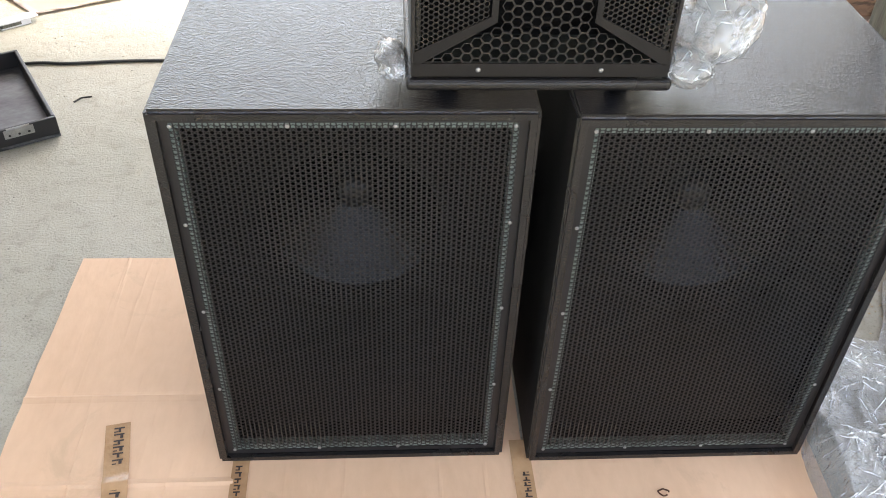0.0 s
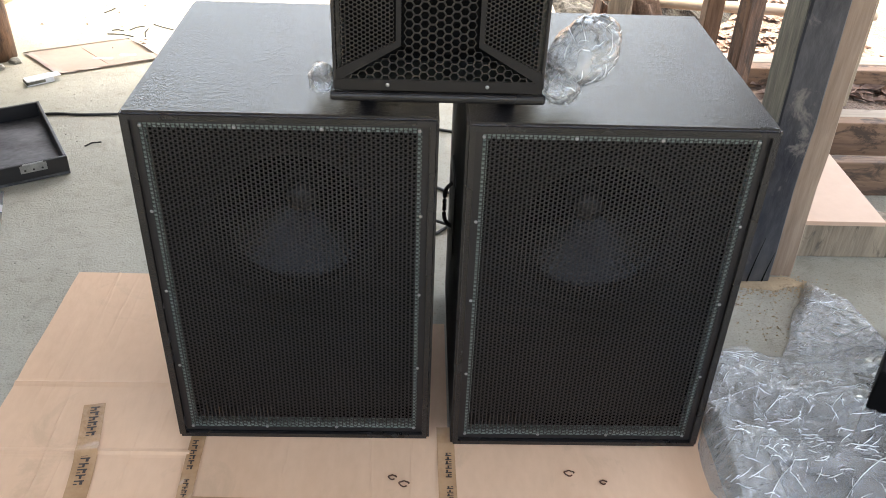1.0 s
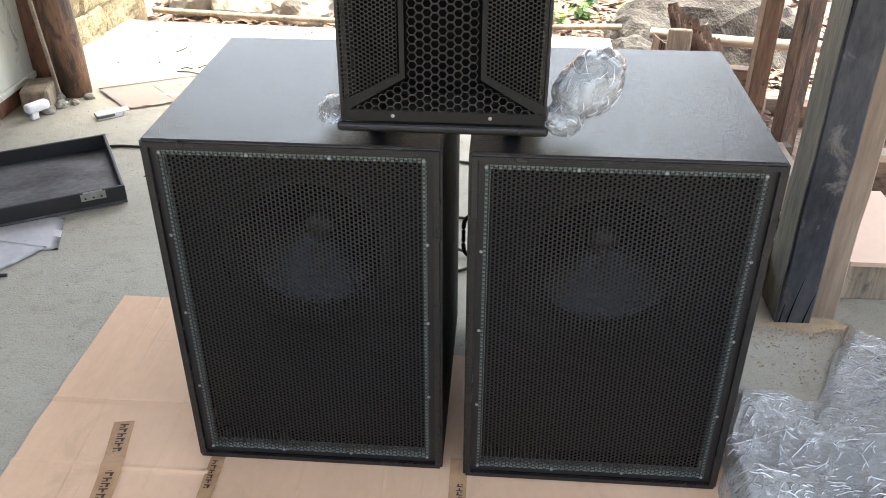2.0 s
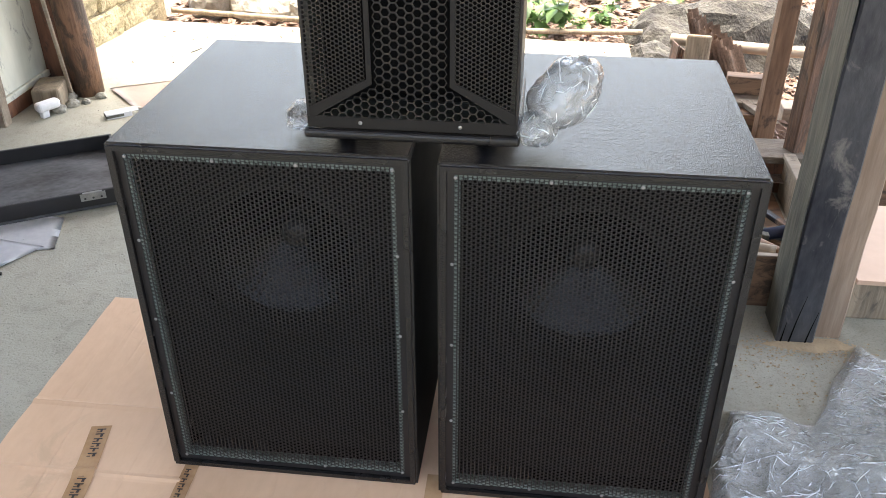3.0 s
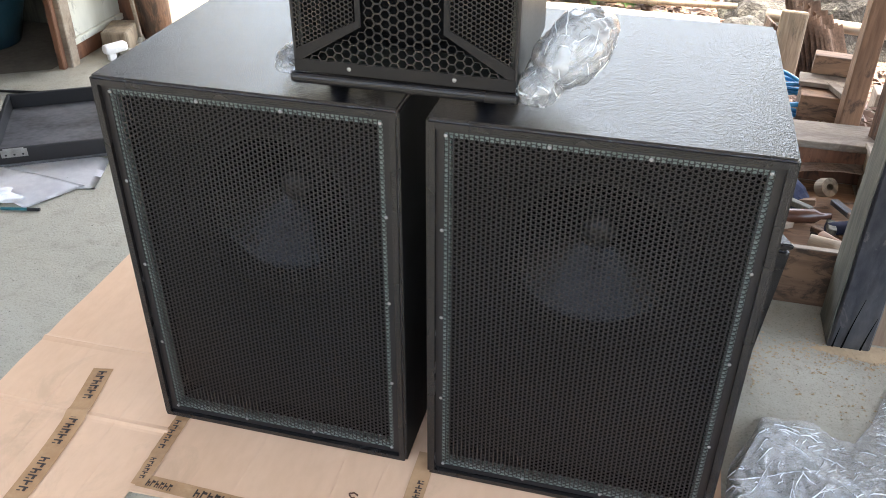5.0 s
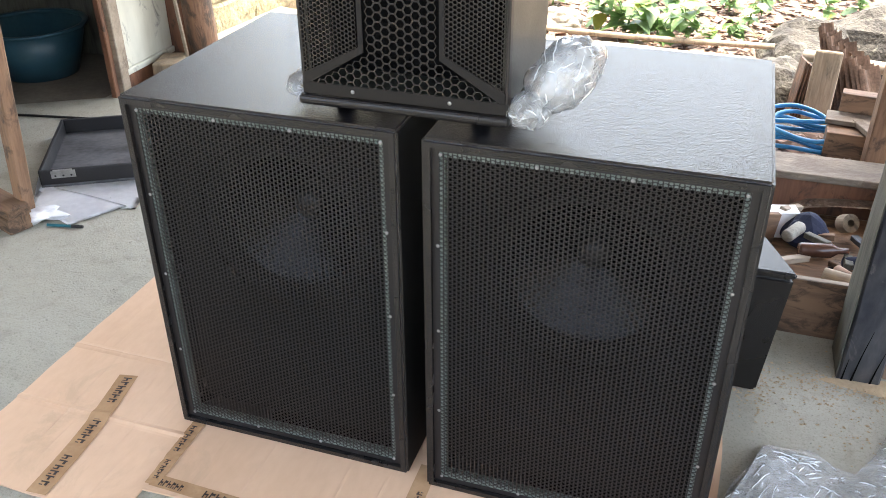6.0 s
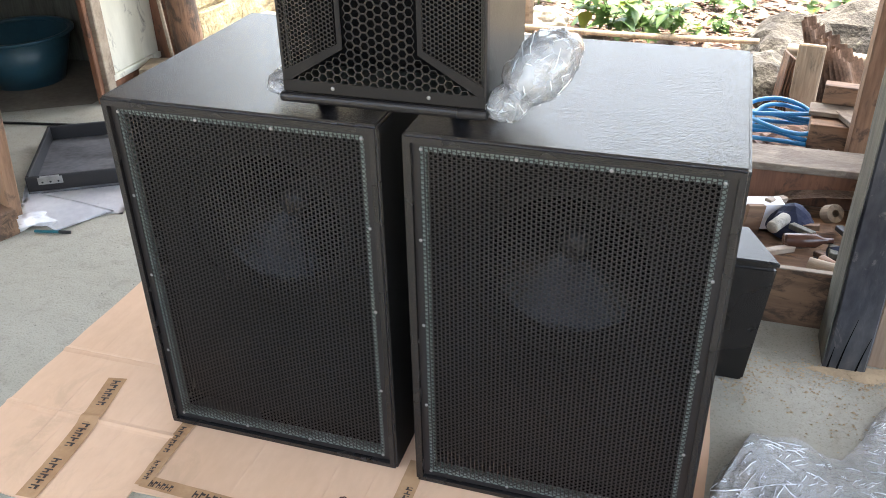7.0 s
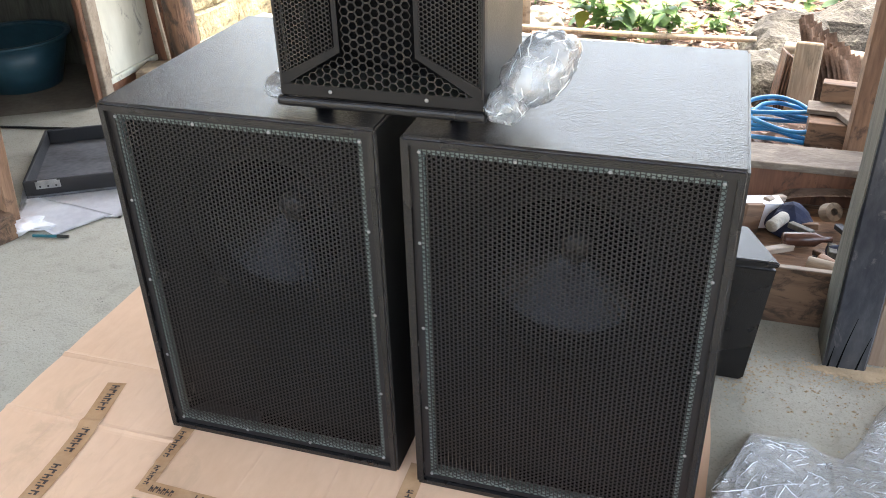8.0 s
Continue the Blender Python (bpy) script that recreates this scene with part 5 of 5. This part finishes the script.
# peach board on its beam, and lumber behind it
t = thing("plywood_sheet", "peach coloured plywood sheet resting on timber beams", "board")
part("board", soft_box(1.118, 0.775, 0.132, 1.365, 1.24, 0.147, 0.001), M["ply"], t)
for (x0, y0, z0, x1, y1, z1, m, lab) in ((1.10, 0.80, 0.0, 2.6, 0.87, 0.130, "wood_grey", "weathered timber beam on the concrete"), (1.20, 1.19, 0.0, 2.6, 1.25, 0.130, "wood_x", "brown timber beam on the concrete"),
                                      (1.22, 1.42, 0.0, 2.6, 1.48, 0.17, "wood_x", "brown timber beam on the concrete"), (1.22, 1.50, 0.0, 2.6, 1.58, 0.155, "pale_x", "pale sawn plank lying across the yard"),
                                      (1.25, 1.95, -0.1, 2.8, 2.02, 0.16, "wood_x", "brown timber beam behind the posts"), (1.2, 2.1, -0.2, 2.8, 2.2, 0.13, "pale_x", "pale sawn plank behind the posts")):
    solid("beam", soft_box(x0, y0, z0, x1, y1, z1, 0.005), M[m], lab, "beam", group="lumber lying beside the pillar")
solid("wall_post", timber(0.08, 0.06, 2.3, seed=21), M["wood_grey"], "weathered upright beyond the plywood", "post", pose(1.62, 1.78, 0.0, 0, 0, 8), kind="structure")

# black box at the edge
bm = soft_box(0, 0, 0, 0.5, 0.5, 0.22, 0.006)
solid("black_case", bm, M["inside"], "low matt black cabinet beside the plastic film", "cabinet", pose(0.985, 0.020, 0.0, 0, 0, -35))


# ---- behind: blocks, hose, stack, log, plants ----
for (x, y, z, l, d, h, a, m) in ((1.00, 1.93, 0.06, 0.20, 0.14, 0.13, -4, "wood_x"), (0.99, 1.98, 0.195, 0.19, 0.10, 0.018, -6, "dusty"), (1.04, 2.04, 0.216, 0.20, 0.06, 0.07, -8, "wood_x"), (1.02, 1.90, 0.1955, 0.035, 0.13, 0.02, 20, "dusty")):
    solid("timber_offcut", soft_box(-l / 2, -d / 2, 0, l / 2, d / 2, h, 0.003), M[m], "brown sawn timber offcut piled behind the sill", "offcut", pose(x, y, z, 0, 0, a), "offcuts behind the sill")
h = thing("garden_hose", "coiled bright blue plastic hose on the soil", "hose")
pts = []
for k in range(70):
    a = k * 0.42
    r = 0.16 + 0.03 * math.sin(k * 0.7)
    pts.append((0.83 + r * math.cos(a), 2.02 + 0.75 * r * math.sin(a), 0.085 + 0.0012 * k + 0.012 * math.sin(k * 1.3)))
pts += [(0.98, 2.0, 0.19), (1.04, 2.06, 0.22)]
part("coil", tube(smooth_line(pts, 4), 0.0085, 10), M["hose"], h, "", None, True)

for k in range(8):
    x = 0.84 + 0.014 * k
    l = 0.36 - 0.012 * k
    bm = soft_box(-0.007, -0.05, 0, 0.0, 0.05, l, 0.003, 1)
    solid("bark_slab", bm, M["bark"], "dark brown slab leaning in a stack", "slab", pose(x, 2.98 + 0.01 * k, -0.25, 0, 5, 12 + 2 * k), "stacked slabs")
bm = soft_box(-0.06, -0.012, 0, 0.06, 0.012, 0.44, 0.01)
solid("board_offcut", bm, M["wood_grey"], "brown board end standing against the slabs", "board", pose(0.955, 2.86, -0.26, -6, 0, -8))
for k in range(9):
    bm = bmesh.new()
    back, fold, hi = [], 14, 0.51 - 0.021 * k - 0.012 * (k % 2)
    for i in range(fold + 1):
        u = i / fold
        x, y = 0.016 * math.sin(u * 7.5) + 0.004 * math.sin(k + 9 * u), 0.15 * u
        back.append([bm.verts.new((x + 0.006 * math.sin(3 * q / 4 + k), y, hi * q / 4 + (0.008 * math.sin(5 * u + k) if q == 4 else 0))) for q in range(5)])
    for a, b in zip(back, back[1:]):
        for q in range(4):
            bm.faces.new((a[q], b[q], b[q + 1], a[q + 1]))
    bmesh.ops.solidify(bm, geom=bm.faces[:], thickness=0.008)
    solid("clay_tile", bm, M["tile_clay"], "weathered brown wavy roof tile leaning on edge in a stack", "roof tile", pose(1.03 + 0.024 * k, 2.96 - 0.008 * k, -0.24, 0, -16 - 1.0 * k, -22 - 2 * k), "leaning roof tiles", smooth=False)
solid("boulder", rock(0.22, 0.20, 0.22, 12, 4), M["stone_dark"], "grey weathered boulder beside the stacked slabs", "boulder", pose(0.80, 3.25, -0.22))
solid("boulder", rock(0.55, 0.35, 0.35, 15, 4), M["stone_dark"], "large dark grey boulder behind the lumber", "boulder", pose(1.35, 3.95, -0.25))
solid("boulder", rock(0.3, 0.25, 0.25, 17, 4), M["stone_dark"], "grey weathered rock on the leafy soil", "boulder", pose(0.95, 3.75, -0.2))
solid("flat_stone", rock(0.14, 0.09, 0.03, 19, 3), M["stone_dark"], "flat grey stone on the soil", "stone", pose(0.80, 2.50, -0.06))
for k, (x, y, sx, sz) in enumerate(((-1.55, 3.95, 0.28, 0.24), (-1.15, 3.85, 0.22, 0.16), (-0.75, 3.95, 0.2, 0.15), (-1.9, 4.0, 0.25, 0.2), (-0.45, 3.8, 0.14, 0.1))):
    solid("boulder", rock(sx, sx * 0.8, sz, 30 + k, 4), M["stone"], "pale weathered rock behind the slab", "boulder", pose(x, y, -0.1 + sz * 0.3, 0, 0, 40 * k), "rocks behind the slab")
lg = smooth_line([(-2.0, 3.52, 0.03), (-1.2, 3.45, 0.02), (-0.4, 3.46, 0.0), (0.2, 3.52, -0.02), (0.76, 3.6, -0.03)], 10)
solid("pole", tube(lg, 0.016, 10), M["wood_grey"], "long weathered wooden pole lying along the slab edge", "pole", smooth=True)
solid("pole", tube(smooth_line([(0.9, 3.4, 0.0), (1.4, 3.2, 0.02), (2.4, 3.1, 0.02)], 8), 0.03, 10), M["pale_x"], "pale peeled pole lying on the soil", "pole", smooth=True)
for x, y, r in ((-0.62, 3.62, 0.018), (-0.52, 3.60, 0.030)):
    solid("stake", tube([(x, y, -0.15), (x + 0.01, y, 0.5), (x, y + 0.02, 1.4)], r, 9), M["pale_x"], "thin pale stake standing in the soil", "stake", smooth=True)


def leaf_mesh(l, w, fold=0.25, mat="leaf"):
    bm = bmesh.new()
    n = 6
    mid = [bm.verts.new((0, l * k / n, -0.35 * l * (k / n) ** 2)) for k in range(n + 1)]
    for s in (-1, 1):
        side = []
        for k in range(1, n):
            u = k / n
            side.append(bm.verts.new((s * w * math.sin(math.pi * u ** 0.7) * 0.5, l * u - 0.02 * l, -0.35 * l * u * u + fold * w * math.sin(math.pi * u) * 0.5)))
        bm.faces.new((mid[0], mid[1], side[0]))
        for k in range(len(side) - 1):
            bm.faces.new((mid[k + 1], mid[k + 2], side[k + 1], side[k]))
        bm.faces.new((mid[n - 1], mid[n], side[-1]))
    return mesh_of("leaf", bm, M[mat], True)


LEAVES = [leaf_mesh(0.10, 0.075), leaf_mesh(0.075, 0.055), leaf_mesh(0.12, 0.07), leaf_mesh(0.09, 0.06, 0.25, "yellow_leaf")]
rng = random.Random(5)


def plant(x, y, height, n, size=1.0):
    z = ground_height(x, y)
    t = thing("plant", "low green leafy plant growing in the leaf litter", "plant", pose(x, y, z - 0.01), "plants behind the slab")
    for s in range(max(2, n // 7)):
        a = rng.random() * 6.28
        lean = 0.25 * height
        top = (lean * math.cos(a), lean * math.sin(a), height * (0.6 + 0.4 * rng.random()))
        part("stem", tube(smooth_line([(0, 0, 0), (top[0] * 0.3, top[1] * 0.3, top[2] * 0.6), top], 4), 0.003, 5), M["leaf"], t)
        for k in range(7):
            u = 0.35 + 0.65 * k / 6
            o = new("leaf", LEAVES[3 if rng.random() < 0.09 else rng.randrange(3)])
            o.parent = t
            sc = size * (0.7 + 0.6 * rng.random())
            o.matrix_local = pose(top[0] * u, top[1] * u, top[2] * u, -25 + 60 * rng.random(), 30 * (rng.random() - 0.5), 360 * rng.random()) @ Matrix.Scale(sc, 4)


for x, y, hh, n, s in ((-0.05, 3.62, 0.30, 35, 1.2), (0.14, 3.66, 0.32, 35, 1.2), (0.30, 3.62, 0.26, 28, 1.1), (-0.2, 3.75, 0.3, 28, 1.1), (0.2, 4.0, 0.3, 28, 1.0), (0.55, 3.95, 0.14, 21, 0.8), (0.75, 3.9, 0.12, 14, 0.8), (0.95, 4.3, 0.2, 21, 0.9),
                       (0.5, 4.5, 0.2, 21, 0.9), (0.05, 4.6, 0.3, 28, 1.1), (1.3, 4.8, 0.25, 21, 1.0), (0.75, 5.0, 0.25, 21, 1.0), (-0.6, 4.3, 0.25, 21, 1.0), (-1.2, 4.4, 0.25, 21, 1.0), (0.42, 3.8, 0.10, 14, 0.7), (1.6, 4.2, 0.2, 14, 0.9), (0.62, 4.2, 0.18, 14, 0.8), (0.9, 4.05, 0.14, 14, 0.7), (0.3, 4.3, 0.2, 14, 0.9), (0.7, 4.6, 0.2, 14, 0.9), (1.1, 4.6, 0.2, 14, 0.8), (0.02, 3.95, 0.25, 21, 1.0)):
    plant(x, y, hh, n, s)


def leaf_litter(n, x0, y0, x1, y1, label):
    verts, faces = [], []
    for k in range(n):
        x, y = x0 + (x1 - x0) * rng.random(), y0 + (y1 - y0) * rng.random()
        if x < 0.70 and y < 3.36:
            continue
        if x >= 0.70 and y < 1.78:
            continue
        z = ground_height(x, y) + 0.008
        a, l = rng.random() * 6.28, 0.025 + 0.045 * rng.random()
        w = l * (0.3 + 0.25 * rng.random())
        c, s = math.cos(a), math.sin(a)
        tilt, b = rng.uniform(-0.35, 0.35), len(verts)
        for u, v, q in ((-1, 0, 0.0), (0, -1, 0.008), (1, 0, tilt * l), (0, 1, 0.004), (0, 0, -0.006)):
            verts.append((x + c * u * l - s * v * w, y + s * u * l + c * v * w, z + q + 0.01 * rng.random()))
        faces += [(b, b + 1, b + 4), (b + 1, b + 2, b + 4), (b + 2, b + 3, b + 4), (b + 3, b, b + 4)]
    me = bpy.data.meshes.new("leaf_litter")
    me.from_pydata(verts, [], faces)
    me.materials.append(M["litter"])
    tagged(new("leaf_litter", me), label, "leaf litter", kind="stuff")


leaf_litter(9000, -2.2, 1.8, 2.6, 6.5, "dry brown and pinkish fallen leaves on soil")


flat_paper([(-1.02, 1.54), (-0.98, 1.53), (-0.975, 1.56), (-1.01, 1.565)], "tiny torn scrap of white paper on the concrete", z=0.003, curl=0.012, name="paper_scrap")

# twigs and crumbs on the slab
for k, (x, y) in enumerate(((-1.5, 2.62), (-1.42, 2.66), (-1.36, 2.60), (-1.30, 2.68), (-1.2, 2.75), (-1.62, 2.9), (-1.1, 2.95), (-1.47, 2.56), (-1.25, 1.45), (-0.95, 1.6))):
    a, l = 50 * k, 0.03 + 0.012 * (k % 4)
    solid("twig", tube([(-l, 0, 0.004), (0, 0.006, 0.006), (l, -0.004, 0.004)], 0.003, 5), M["stone_dark"], "short dry twig on the concrete", "twig", pose(x, y, 0, 0, 0, a), "twigs on the slab")

mud_wall()
